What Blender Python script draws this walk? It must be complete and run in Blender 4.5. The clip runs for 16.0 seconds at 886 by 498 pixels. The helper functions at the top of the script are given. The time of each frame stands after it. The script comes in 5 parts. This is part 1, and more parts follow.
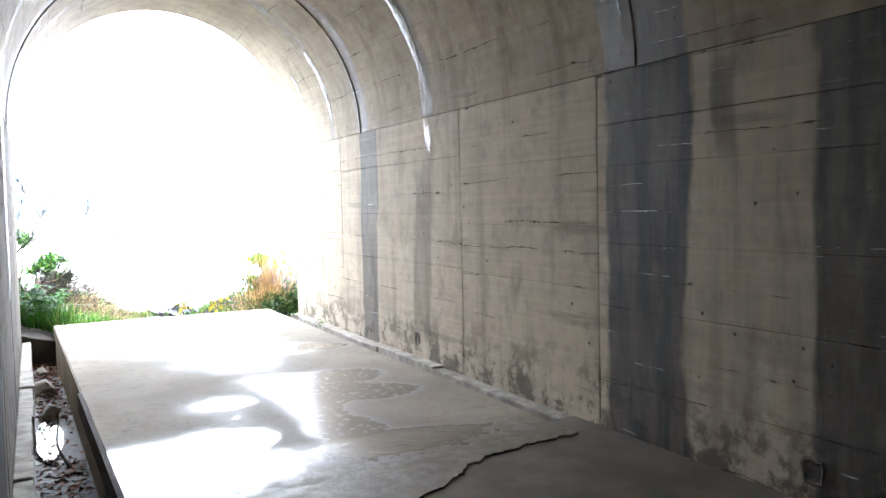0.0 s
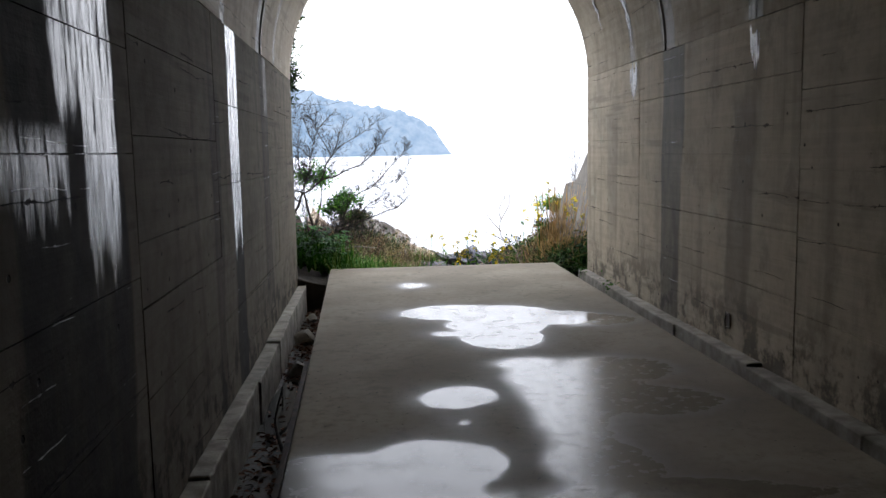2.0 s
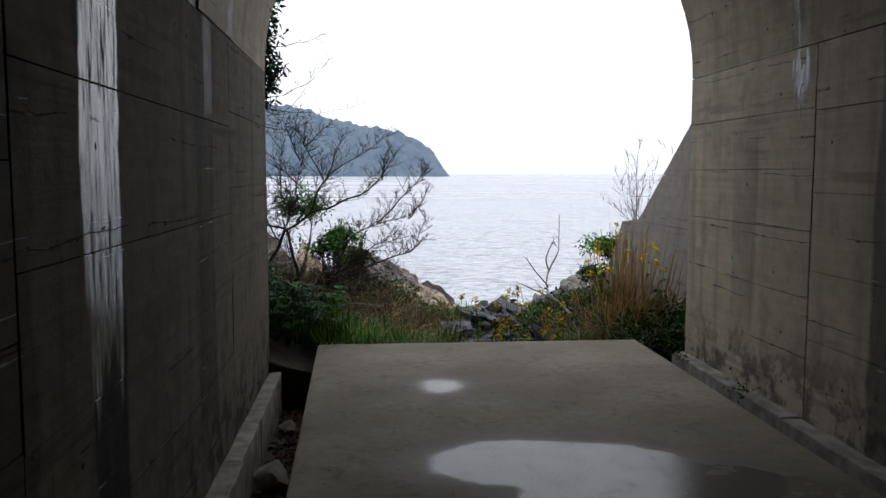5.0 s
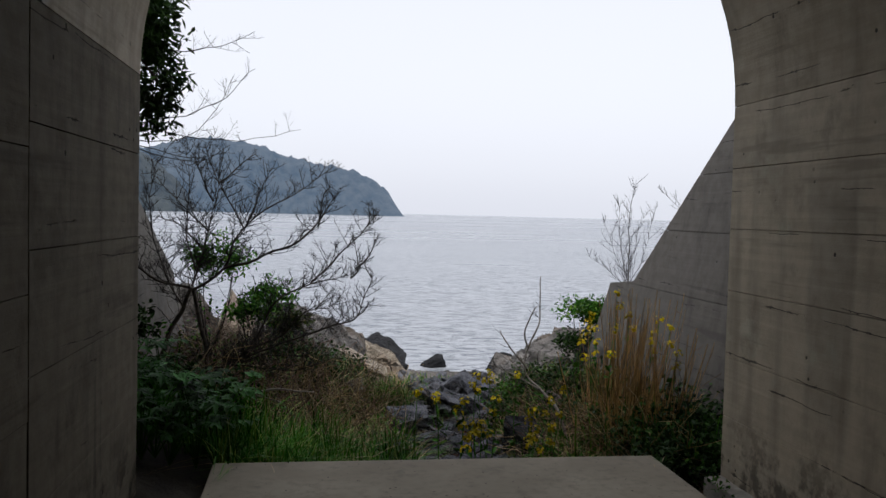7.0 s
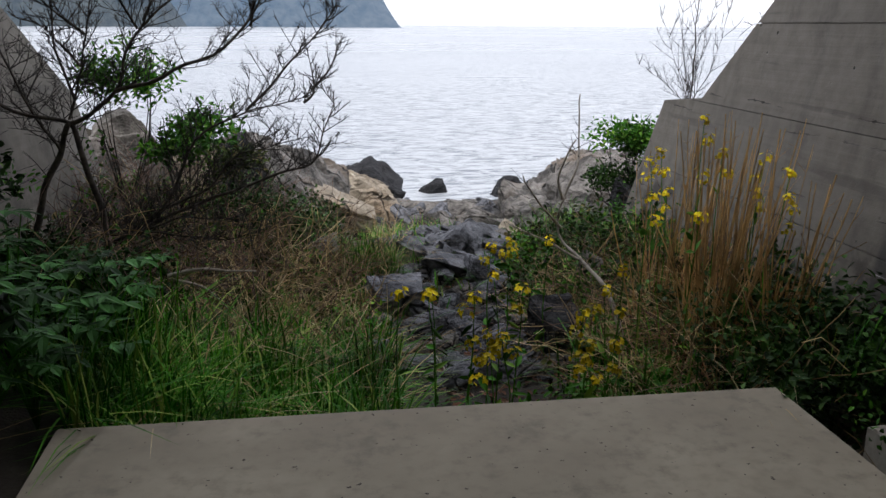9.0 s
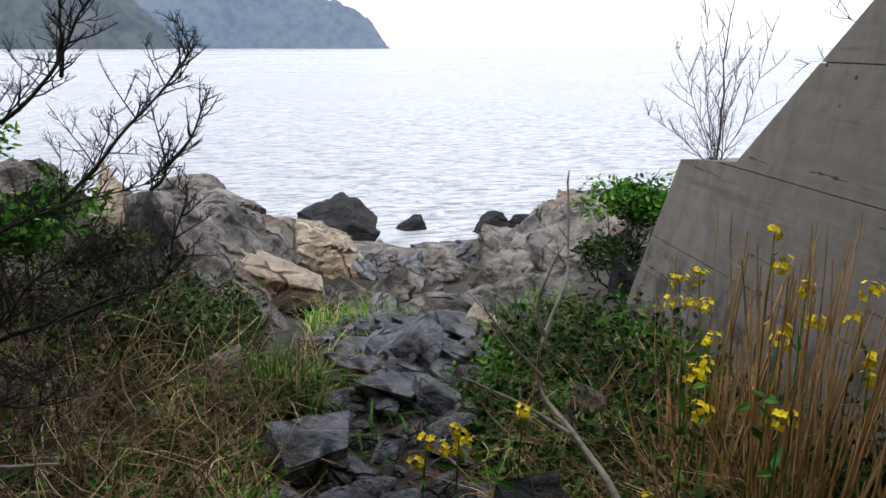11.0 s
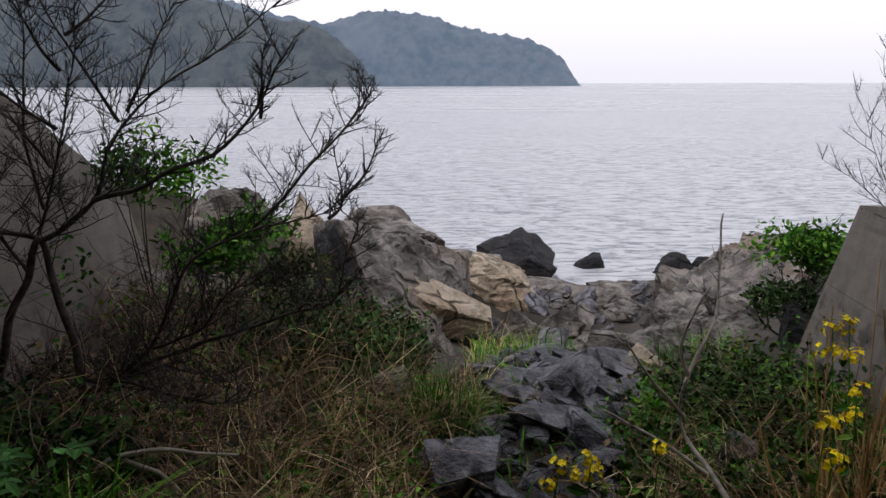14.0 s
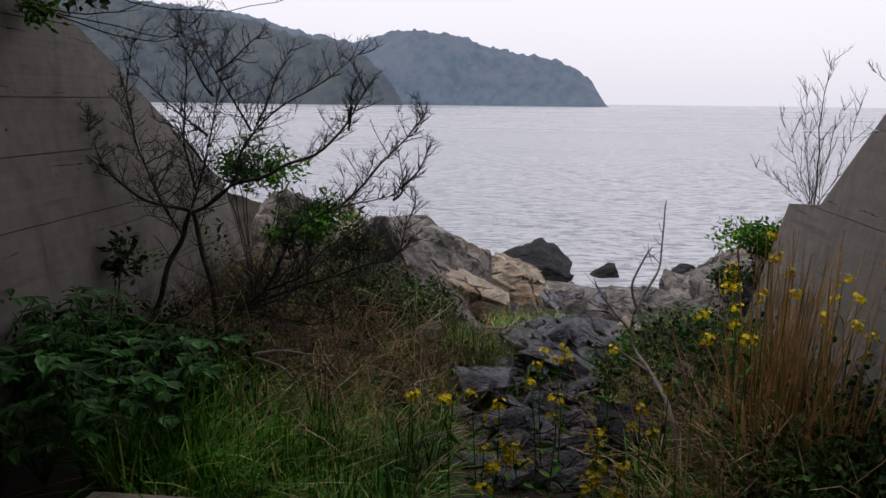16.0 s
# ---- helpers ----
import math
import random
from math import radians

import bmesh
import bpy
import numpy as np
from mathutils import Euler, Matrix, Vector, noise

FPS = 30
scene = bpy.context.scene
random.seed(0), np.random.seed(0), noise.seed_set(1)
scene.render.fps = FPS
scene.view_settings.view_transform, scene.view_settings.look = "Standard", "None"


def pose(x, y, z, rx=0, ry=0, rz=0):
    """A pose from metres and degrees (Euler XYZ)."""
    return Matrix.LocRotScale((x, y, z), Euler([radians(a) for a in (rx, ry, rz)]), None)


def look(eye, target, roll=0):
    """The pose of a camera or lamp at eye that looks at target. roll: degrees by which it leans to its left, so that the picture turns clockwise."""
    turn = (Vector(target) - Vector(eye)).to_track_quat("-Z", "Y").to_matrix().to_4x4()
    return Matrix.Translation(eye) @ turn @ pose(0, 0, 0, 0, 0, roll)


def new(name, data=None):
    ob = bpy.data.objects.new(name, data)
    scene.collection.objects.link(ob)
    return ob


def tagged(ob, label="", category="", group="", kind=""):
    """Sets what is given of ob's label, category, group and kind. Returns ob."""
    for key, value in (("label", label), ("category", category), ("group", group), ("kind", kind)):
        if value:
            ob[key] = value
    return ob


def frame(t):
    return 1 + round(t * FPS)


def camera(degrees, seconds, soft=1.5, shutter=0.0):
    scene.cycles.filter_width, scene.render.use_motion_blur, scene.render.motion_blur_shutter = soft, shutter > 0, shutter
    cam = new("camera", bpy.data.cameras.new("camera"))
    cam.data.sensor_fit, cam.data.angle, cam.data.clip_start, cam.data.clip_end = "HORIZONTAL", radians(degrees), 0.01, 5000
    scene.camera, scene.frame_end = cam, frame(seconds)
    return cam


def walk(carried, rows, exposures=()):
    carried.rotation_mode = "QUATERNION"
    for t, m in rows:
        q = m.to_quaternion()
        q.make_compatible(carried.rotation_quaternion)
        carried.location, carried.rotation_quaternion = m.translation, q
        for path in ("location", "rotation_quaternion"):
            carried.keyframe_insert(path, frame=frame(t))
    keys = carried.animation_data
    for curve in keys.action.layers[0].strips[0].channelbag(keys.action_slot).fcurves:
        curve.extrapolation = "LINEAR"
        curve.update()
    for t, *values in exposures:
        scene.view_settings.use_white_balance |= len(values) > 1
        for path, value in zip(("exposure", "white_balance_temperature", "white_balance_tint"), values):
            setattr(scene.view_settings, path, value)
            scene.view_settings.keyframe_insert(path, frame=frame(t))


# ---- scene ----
cam = camera(56.9, 16.0)
PATH = [
    (0, (0.406, 0.578, 1.61), (1.303, 2.362, 1.501), -1.3),
    (0.5, (0.759, 0.948, 1.622), (1.412, 2.831, 1.454), -2.0),
    (1, (0.915, 1.31, 1.564), (1.403, 3.237, 1.351), -1.4),
    (1.5, (1.073, 1.801, 1.554), (1.461, 3.75, 1.325), 0.3),
    (2, (1.279, 2.262, 1.584), (1.439, 4.241, 1.347), -1.1),
    (2.5, (1.334, 2.858, 1.565), (1.291, 4.840, 1.306), -1.1),
    (3, (1.413, 3.504, 1.524), (1.29, 5.48, 1.247), -1.1),
    (3.5, (1.35, 4.046, 1.572), (1.201, 6.033, 1.404), -0.2),
    (4, (1.219, 4.595, 1.595), (1.217, 6.592, 1.484), -0.9),
    (4.5, (1.176, 5.1, 1.621), (1.216, 7.095, 1.479), -0.9),
    (5, (1.155, 5.689, 1.649), (1.327, 7.673, 1.464), 0.1),
    (5.2, (1.16, 5.913, 1.643), (1.467, 7.887, 1.545), 1.1),
    (7.3, (1.423, 8.259, 1.738), (1.696, 10.239, 1.653), 1.7),
    (7.5, (1.477, 8.536, 1.715), (1.73, 10.518, 1.612), 2.0),
    (8, (1.574, 9.214, 1.705), (1.784, 11.192, 1.5), 0.8),
    (8.5, (1.572, 9.804, 1.659), (1.79, 11.745, 1.226), 0.9),
    (8.7, (1.622, 10.013, 1.592), (1.873, 11.926, 1.065), 0.5),
    (10.8, (2.311, 12.123, 1.645), (2.644, 14.022, 1.112), 0.4),
    (11, (2.344, 12.277, 1.706), (2.649, 14.193, 1.222), 0.1),
    (11.5, (2.498, 12.731, 1.678), (2.605, 14.68, 1.239), -0.1),
    (12, (2.55, 12.973, 1.657), (2.52, 14.927, 1.23), -0.6),
    (12.5, (2.532, 13.012, 1.655), (2.461, 14.968, 1.24), -0.5),
    (13, (2.555, 12.885, 1.661), (2.459, 14.84, 1.251), -0.8),
    (13.5, (2.468, 12.478, 1.703), (2.35, 14.434, 1.305), -0.3),
    (14, (2.478, 12.043, 1.744), (2.341, 13.998, 1.345), -0.1),
    (14.5, (2.54, 11.701, 1.75), (2.395, 13.651, 1.33), -1.7),
    (15, (2.5, 11.202, 1.738), (2.453, 13.159, 1.326), -0.3),
    (15.5, (2.52, 10.689, 1.762), (2.457, 12.655, 1.4), 1.3),
    (16, (2.574, 10.201, 1.783), (2.377, 12.159, 1.428), 0.7),
]
walk(cam, [(t, look(eye, target, roll)) for t, eye, target, roll in PATH],
     exposures=[(0.0, 4.85, 6150, 10), (0.5, 3.9, 6200, 10), (1.0, 3.08, 6500, 10), (1.5, 2.52, 6500, 10), (2.0, 2.0, 6500, 10), (2.5, 1.88, 6500, 10), (3.0, 1.5, 6500, 10),
                (3.5, 1.1, 6500, 10), (4.2, 0.75, 6500, 10), (5.2, 0.66, 6500, 10), (7.3, 0.1, 6500, 10), (8.0, 0.1, 6500, 10), (8.7, 0.6, 6500, 10), (10.8, 0.98, 6500, 10), (11.1, 0.84, 6500, 10),
                (11.6, 0.24, 6500, 11), (12.5, 0.24, 6640, 12), (14.0, 0.33, 6720, 15), (14.5, 0.38, 6740, 16), (16.0, 0.16, 6740, 17)])

# ---- light: a bright overcast sky over the sea, with a very soft sun ----
SUN_EL, SUN_AZ = 48.0, 200.0
world = bpy.data.worlds.new("sky")
scene.world = world
world.use_nodes = True
wn, wl = world.node_tree.nodes, world.node_tree.links
sky = wn.new("ShaderNodeTexSky")
sky.sky_type, sky.sun_disc = "NISHITA", False
sky.sun_elevation, sky.sun_rotation = radians(SUN_EL), radians(SUN_AZ)
sky.air_density, sky.dust_density, sky.ozone_density = 1.0, 4.0, 1.0
haze = wn.new("ShaderNodeHueSaturation")
haze.inputs["Saturation"].default_value = 0.22
wl.new(sky.outputs[0], haze.inputs["Color"])
cloud = wn.new("ShaderNodeMix")
cloud.data_type = "RGBA"
cloud.inputs[0].default_value = 0.6
cloud.inputs[7].default_value = (11.2, 11.6, 12.9, 1)
wl.new(haze.outputs[0], cloud.inputs[6])
wl.new(cloud.outputs[2], wn["Background"].inputs[0])
wn["Background"].inputs[1].default_value = 0.1
sun = new("sun", bpy.data.lights.new("sun", "SUN"))
sun.data.energy, sun.data.angle, sun.data.color = 0.8, radians(25), (1.0, 0.96, 0.9)
sun.matrix_world = look((0, 0, 40), (40 * math.cos(radians(SUN_EL)) * -math.sin(radians(SUN_AZ)), -40 * math.cos(radians(SUN_EL)) * math.cos(radians(SUN_AZ)), 40 - 40 * math.sin(radians(SUN_EL))))

# ---- materials ----
class Shader:
    """A small builder for node materials; every method returns a socket."""
    def __init__(self, name):
        self.m = bpy.data.materials.new(name)
        self.m.use_nodes = True
        self.n, self.l = self.m.node_tree.nodes, self.m.node_tree.links
        self.b = self.n["Principled BSDF"]
        self.co = self.n.new("ShaderNodeTexCoord").outputs["Object"]

    def put(self, sock, value):
        if isinstance(value, bpy.types.NodeSocket):
            self.l.new(value, sock)
        elif isinstance(value, (tuple, list)) and len(value) == 3 and sock.type == "RGBA":
            sock.default_value = (*value, 1)
        else:
            sock.default_value = value

    def scaled(self, s):
        g = self.n.new("ShaderNodeMapping")
        self.l.new(self.co, g.inputs[0])
        g.inputs["Scale"].default_value = s
        return g.outputs[0]

    def noise(self, scale, detail=4, stretch=None, rough=0.55, distort=0.0):
        g = self.n.new("ShaderNodeTexNoise")
        g.inputs["Scale"].default_value, g.inputs["Detail"].default_value = scale, detail
        g.inputs["Roughness"].default_value, g.inputs["Distortion"].default_value = rough, distort
        self.l.new(self.scaled(stretch) if stretch else self.co, g.inputs["Vector"])
        return g.outputs[0]

    def ramp(self, value, lo, hi, a=0.0, b=1.0):
        g = self.n.new("ShaderNodeMapRange")
        g.interpolation_type = "SMOOTHSTEP"
        for k, v in enumerate((value, lo, hi, a, b)):
            self.put(g.inputs[k], v)
        return g.outputs[0]

    def math(self, op, a, b=0.0):
        g = self.n.new("ShaderNodeMath")
        g.operation = op
        self.put(g.inputs[0], a)
        self.put(g.inputs[1], b)
        return g.outputs[0]

    def mix(self, f, a, b):
        g = self.n.new("ShaderNodeMix")
        g.data_type = "RGBA"
        self.put(g.inputs[0], f)
        self.put(g.inputs[6], a)
        self.put(g.inputs[7], b)
        return g.outputs[2]

    def mul(self, a, b):
        g = self.n.new("ShaderNodeMix")
        g.data_type, g.blend_type = "RGBA", "MULTIPLY"
        g.inputs[0].default_value = 1.0
        self.put(g.inputs[6], a)
        self.put(g.inputs[7], b)
        return g.outputs[2]

    def axes(self):
        g = self.n.new("ShaderNodeSeparateXYZ")
        self.l.new(self.co, g.inputs[0])
        return g.outputs

    def random(self):
        return self.n.new("ShaderNodeObjectInfo").outputs["Random"]

    def island(self):
        return self.n.new("ShaderNodeNewGeometry").outputs["Random Per Island"]

    def done(self, colour, rough=0.8, bump=None, depth=0.01, strength=0.6, **more):
        self.put(self.b.inputs["Base Color"], colour)
        self.put(self.b.inputs["Roughness"], rough)
        if bump is not None:
            g = self.n.new("ShaderNodeBump")
            g.inputs["Strength"].default_value, g.inputs["Distance"].default_value = strength, depth
            self.l.new(bump, g.inputs["Height"])
            self.l.new(g.outputs[0], self.b.inputs["Normal"])
        for key, v in more.items():
            self.put(self.b.inputs[key.replace("_", " ")], v)
        return self.m


def band(s, along, centre, half, wobble, soft=0.06):
    """1 inside a strip round centre, with a wavering edge."""
    off = s.math("ABSOLUTE", s.math("SUBTRACT", s.math("ADD", along, wobble), centre))
    return s.ramp(off, half + soft, half - soft)


def courses(s, along, pitch, thin, chip, seed):
    """Broken horizontal joint lines: 1 on a line, 0 off it, chipped wider here and there."""
    sway = s.math("MULTIPLY", s.noise(0.9 + 0.1 * seed, 4, (1, 0.7, 0.4), 0.6), 0.45)
    v = s.math("ADD", s.math("ADD", s.math("DIVIDE", along, pitch), sway), s.math("MULTIPLY", s.random(), 3.0))
    off = s.math("ABSOLUTE", s.math("SUBTRACT", s.math("FRACT", v), 0.5))
    wide = s.math("ADD", thin / pitch, s.math("MULTIPLY", s.ramp(s.noise(15, 4, (1, 0.6, 1), 0.7), 0.52, 0.72), chip / pitch))
    line = s.math("LESS_THAN", off, wide)
    return s.math("MULTIPLY", line, s.ramp(s.noise(1.9, 4, (1, 0.7, 2.5)), 0.5, 0.56))


def lining(name, wet, tone, gloss=0.4, films=(), sheen=0.0, spec=0.4):
    """Board-marked tunnel concrete. wet holds strips (centre y, half width, lowest z, highest z, strength);
    films holds strips of running water (lower y, upper y, lowest z, highest z, strength)."""
    s = Shader(name)
    x, y, z = s.axes()
    cloud, grain, fine = s.noise(0.9, 5), s.noise(9, 6), s.noise(70, 4)
    boards = s.noise(1.0, 3, (1.5, 0.5, 26))
    runs = s.noise(1.0, 5, (3.5, 4.5, 0.28))
    c = s.mix(cloud, tuple(0.8 * v for v in tone), tuple(1.16 * v for v in tone))
    c = s.mix(s.ramp(grain, 0.35, 0.7, 0, 0.5), c, tuple(0.72 * v for v in tone))
    c = s.mix(s.ramp(boards, 0.4, 0.75, 0, 0.35), c, tuple(1.25 * v for v in tone))
    c = s.mix(s.ramp(runs, 0.48, 0.72, 0, 0.45), c, tuple(0.4 * v for v in tone))
    drips = s.noise(1.0, 6, (11, 14, 0.4), 0.6)
    c = s.mix(s.math("MULTIPLY", s.ramp(drips, 0.58, 0.72, 0, 0.5), s.ramp(s.noise(0.8, 2), 0.5, 0.65)), c, tuple(0.3 * v for v in tone))
    c = s.mix(s.ramp(s.noise(0.7, 6, (1, 1, 1.6), 0.65), 0.5, 0.72, 0, 0.6), c, tuple(0.55 * v for v in tone))
    c = s.mix(s.ramp(s.noise(2.6, 7, (1, 1, 0.7), 0.7), 0.52, 0.7, 0, 0.6), c, tuple(0.46 * v for v in tone))
    c = s.mix(s.ramp(s.noise(1.0, 4, (1, 0.45, 7), 0.6), 0.6, 0.68, 0, 0.5), c, tuple(0.45 * v for v in tone))
    c = s.mix(s.ramp(s.noise(1.7, 5, None, 0.6), 0.6, 0.72, 0, 0.4), c, tuple(min(0.6, 1.5 * v) for v in tone))
    pores = s.n.new("ShaderNodeTexVoronoi")
    s.l.new(s.co, pores.inputs["Vector"])
    pores.inputs["Scale"].default_value = 5.5
    pit = s.math("MULTIPLY", s.ramp(pores.outputs["Distance"], 0.085, 0.05), s.ramp(s.noise(1.9, 2), 0.46, 0.52))
    crack = courses(s, z, 0.38, 0.0024, 0.014, 0)
    pit = s.math("MAXIMUM", pit, crack)
    c = s.mix(s.math("MULTIPLY", pit, 0.9), c, tuple(0.12 * v for v in tone))
    mossy = s.math("MULTIPLY", s.ramp(z, 0.62, 0.0), s.ramp(s.noise(4.2, 6, None, 0.65), 0.47, 0.6))
    c = s.mix(s.math("MULTIPLY", mossy, 0.8), c, tuple(0.13 * v for v in tone))
    damp = None
    wob = s.math("MULTIPLY", s.math("SUBTRACT", s.noise(2.2, 5, (1, 1, 0.35)), 0.5), 0.4)
    for cy, half, lo, hi, k in wet:
        f = band(s, y, cy, half, wob, 0.03)
        f = s.math("MULTIPLY", f, s.math("MULTIPLY", s.ramp(z, lo - 0.25, lo + 0.15), s.ramp(z, hi + 0.2, hi - 0.1)))
        f = s.math("MULTIPLY", f, k)
        damp = f if damp is None else s.math("MAXIMUM", damp, f)
    rough = s.math("SUBTRACT", s.ramp(grain, 0.3, 0.7, 0.72, 0.9), sheen)
    if damp is not None:
        streak = s.ramp(s.noise(1.0, 7, (4, 5, 0.9), 0.65), 0.35, 0.65)
        upper = s.ramp(s.math("ADD", z, s.math("MULTIPLY", s.noise(1.4, 5), 0.9)), 1.2, 2.6)
        soaked = s.mix(upper, (0.011, 0.0115, 0.012), (0.066, 0.07, 0.077))
        soaked = s.mix(s.math("MULTIPLY", streak, 0.6), soaked, (0.03, 0.031, 0.032))
        c = s.mix(s.math("MULTIPLY", damp, s.ramp(streak, 0, 1, 0.8, 0.97)), c, soaked)
        rough = s.math("SUBTRACT", rough, s.math("MULTIPLY", damp, gloss))
        salt = s.math("MULTIPLY", courses(s, z, 0.19, 0.0018, 0.005, 3), s.ramp(damp, 0.3, 0.6))
        salt = s.math("MULTIPLY", salt, s.ramp(s.noise(5, 3), 0.45, 0.55))
        c = s.mix(s.math("MULTIPLY", salt, 0.85), c, (0.62, 0.62, 0.63))
    height = s.math("ADD", s.math("MULTIPLY", grain, 0.5), s.math("ADD", s.math("MULTIPLY", fine, 0.18), s.math("MULTIPLY", boards, 0.35)))
    height = s.math("SUBTRACT", height, s.math("MULTIPLY", pit, 0.8))
    m = s.done(c, rough, height, 0.012, 0.7, Specular_IOR_Level=spec)
    water = None
    for y0, y1, lo, hi, k in films:
        sway = s.math("MULTIPLY", s.math("SUBTRACT", s.noise(3.0, 5, (1, 1, 0.5), 0.6), 0.5), 0.16)
        f = band(s, y, (y0 + y1) / 2, (y1 - y0) / 2, sway, 0.015)
        foot = s.math("ADD", lo, s.math("MULTIPLY", s.math("SUBTRACT", s.noise(1.0, 5, (9, 13, 0.6)), 0.5), 1.1))
        f = s.math("MULTIPLY", f, s.math("MULTIPLY", s.ramp(s.math("SUBTRACT", z, foot), -0.05, 0.12), s.ramp(z, hi + 0.1, hi - 0.05)))
        f = s.math("MULTIPLY", f, k)
        water = f if water is None else s.math("MAXIMUM", water, f)
    if water is not None:
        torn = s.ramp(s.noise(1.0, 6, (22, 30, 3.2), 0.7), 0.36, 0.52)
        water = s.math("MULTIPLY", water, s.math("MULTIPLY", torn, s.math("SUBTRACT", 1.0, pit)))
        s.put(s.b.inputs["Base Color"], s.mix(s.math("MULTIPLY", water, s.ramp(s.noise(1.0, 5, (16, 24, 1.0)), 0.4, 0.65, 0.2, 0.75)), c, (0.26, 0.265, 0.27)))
        s.put(s.b.inputs["Coat Weight"], water)
        s.put(s.b.inputs["Coat Roughness"], s.ramp(s.noise(1.0, 5, (20, 28, 4)), 0.35, 0.65, 0.1, 0.34))
        s.b.inputs["Coat IOR"].default_value = 1.45
        g = s.n.new("ShaderNodeBump")
        g.inputs["Strength"].default_value, g.inputs["Distance"].default_value = 0.35, 0.004
        s.l.new(s.noise(1.0, 5, (24, 40, 5), 0.6), g.inputs["Height"])
        s.l.new(g.outputs[0], s.b.inputs["Coat Normal"])
    return m


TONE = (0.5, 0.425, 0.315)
# Left wall: the same concrete, its tone lowered to carry that side's shade.
TONE_L_SHADED = (0.165, 0.143, 0.107)
WET_R = [(4.98, 0.42, -0.3, 9, 1.0), (10.1, 0.26, -0.3, 2.6, 0.8), (2.9, 0.7, -0.3, 9, 0.9), (-1.5, 1.6, -0.3, 9, 0.8), (8.55, 0.2, 0.2, 1.9, 0.4), (4.25, 0.1, 1.95, 2.4, 0.7), (12.1, 0.2, 0.6, 1.9, 0.25)]
WET_L = [(5.25, 0.55, -0.3, 9, 0.9), (8.63, 0.2, -0.3, 2.6, 0.95), (10.4, 0.25, 0.2, 2.6, 0.5), (3.4, 1.0, -0.3, 9, 0.8), (7.85, 0.12, -0.3, 2.0, 0.45), (-1.0, 2.0, -0.3, 9, 0.8)]
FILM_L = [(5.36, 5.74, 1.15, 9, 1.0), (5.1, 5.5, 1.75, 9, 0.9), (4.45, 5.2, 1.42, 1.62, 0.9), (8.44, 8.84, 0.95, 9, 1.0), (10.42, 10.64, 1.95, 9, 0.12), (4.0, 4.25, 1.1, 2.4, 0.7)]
WET_C = [(4.98, 0.4, 1, 9, 0.9), (8.35, 0.14, 1, 9, 0.55), (11.3, 0.1, 1, 9, 0.5), (2.4, 0.6, 1, 9, 0.9), (10.2, 0.14, 1, 9, 0.6)]
M_WALL_R, M_WALL_L = lining("concrete_lining_right", WET_R, TONE, 0.08), lining("shaded_concrete_lining_left", WET_L, TONE_L_SHADED, 0.0, FILM_L, -0.06, 0.12)
M_ARCH = lining("concrete_arch", WET_C, (0.41, 0.345, 0.25))
M_OUT = lining("weathered_concrete", [(14.05, 0.3, -0.3, 1.9, 0.75)], (0.18, 0.162, 0.138))


def blob(s, x, y, cx, cy, rx, ry):
    dx = s.math("DIVIDE", s.math("SUBTRACT", x, cx), rx)
    dy = s.math("DIVIDE", s.math("SUBTRACT", y, cy), ry)
    d = s.math("SQRT", s.math("ADD", s.math("MULTIPLY", dx, dx), s.math("MULTIPLY", dy, dy)))
    return s.math("MULTIPLY", s.math("SUBTRACT", 1.0, d), min(rx, ry))


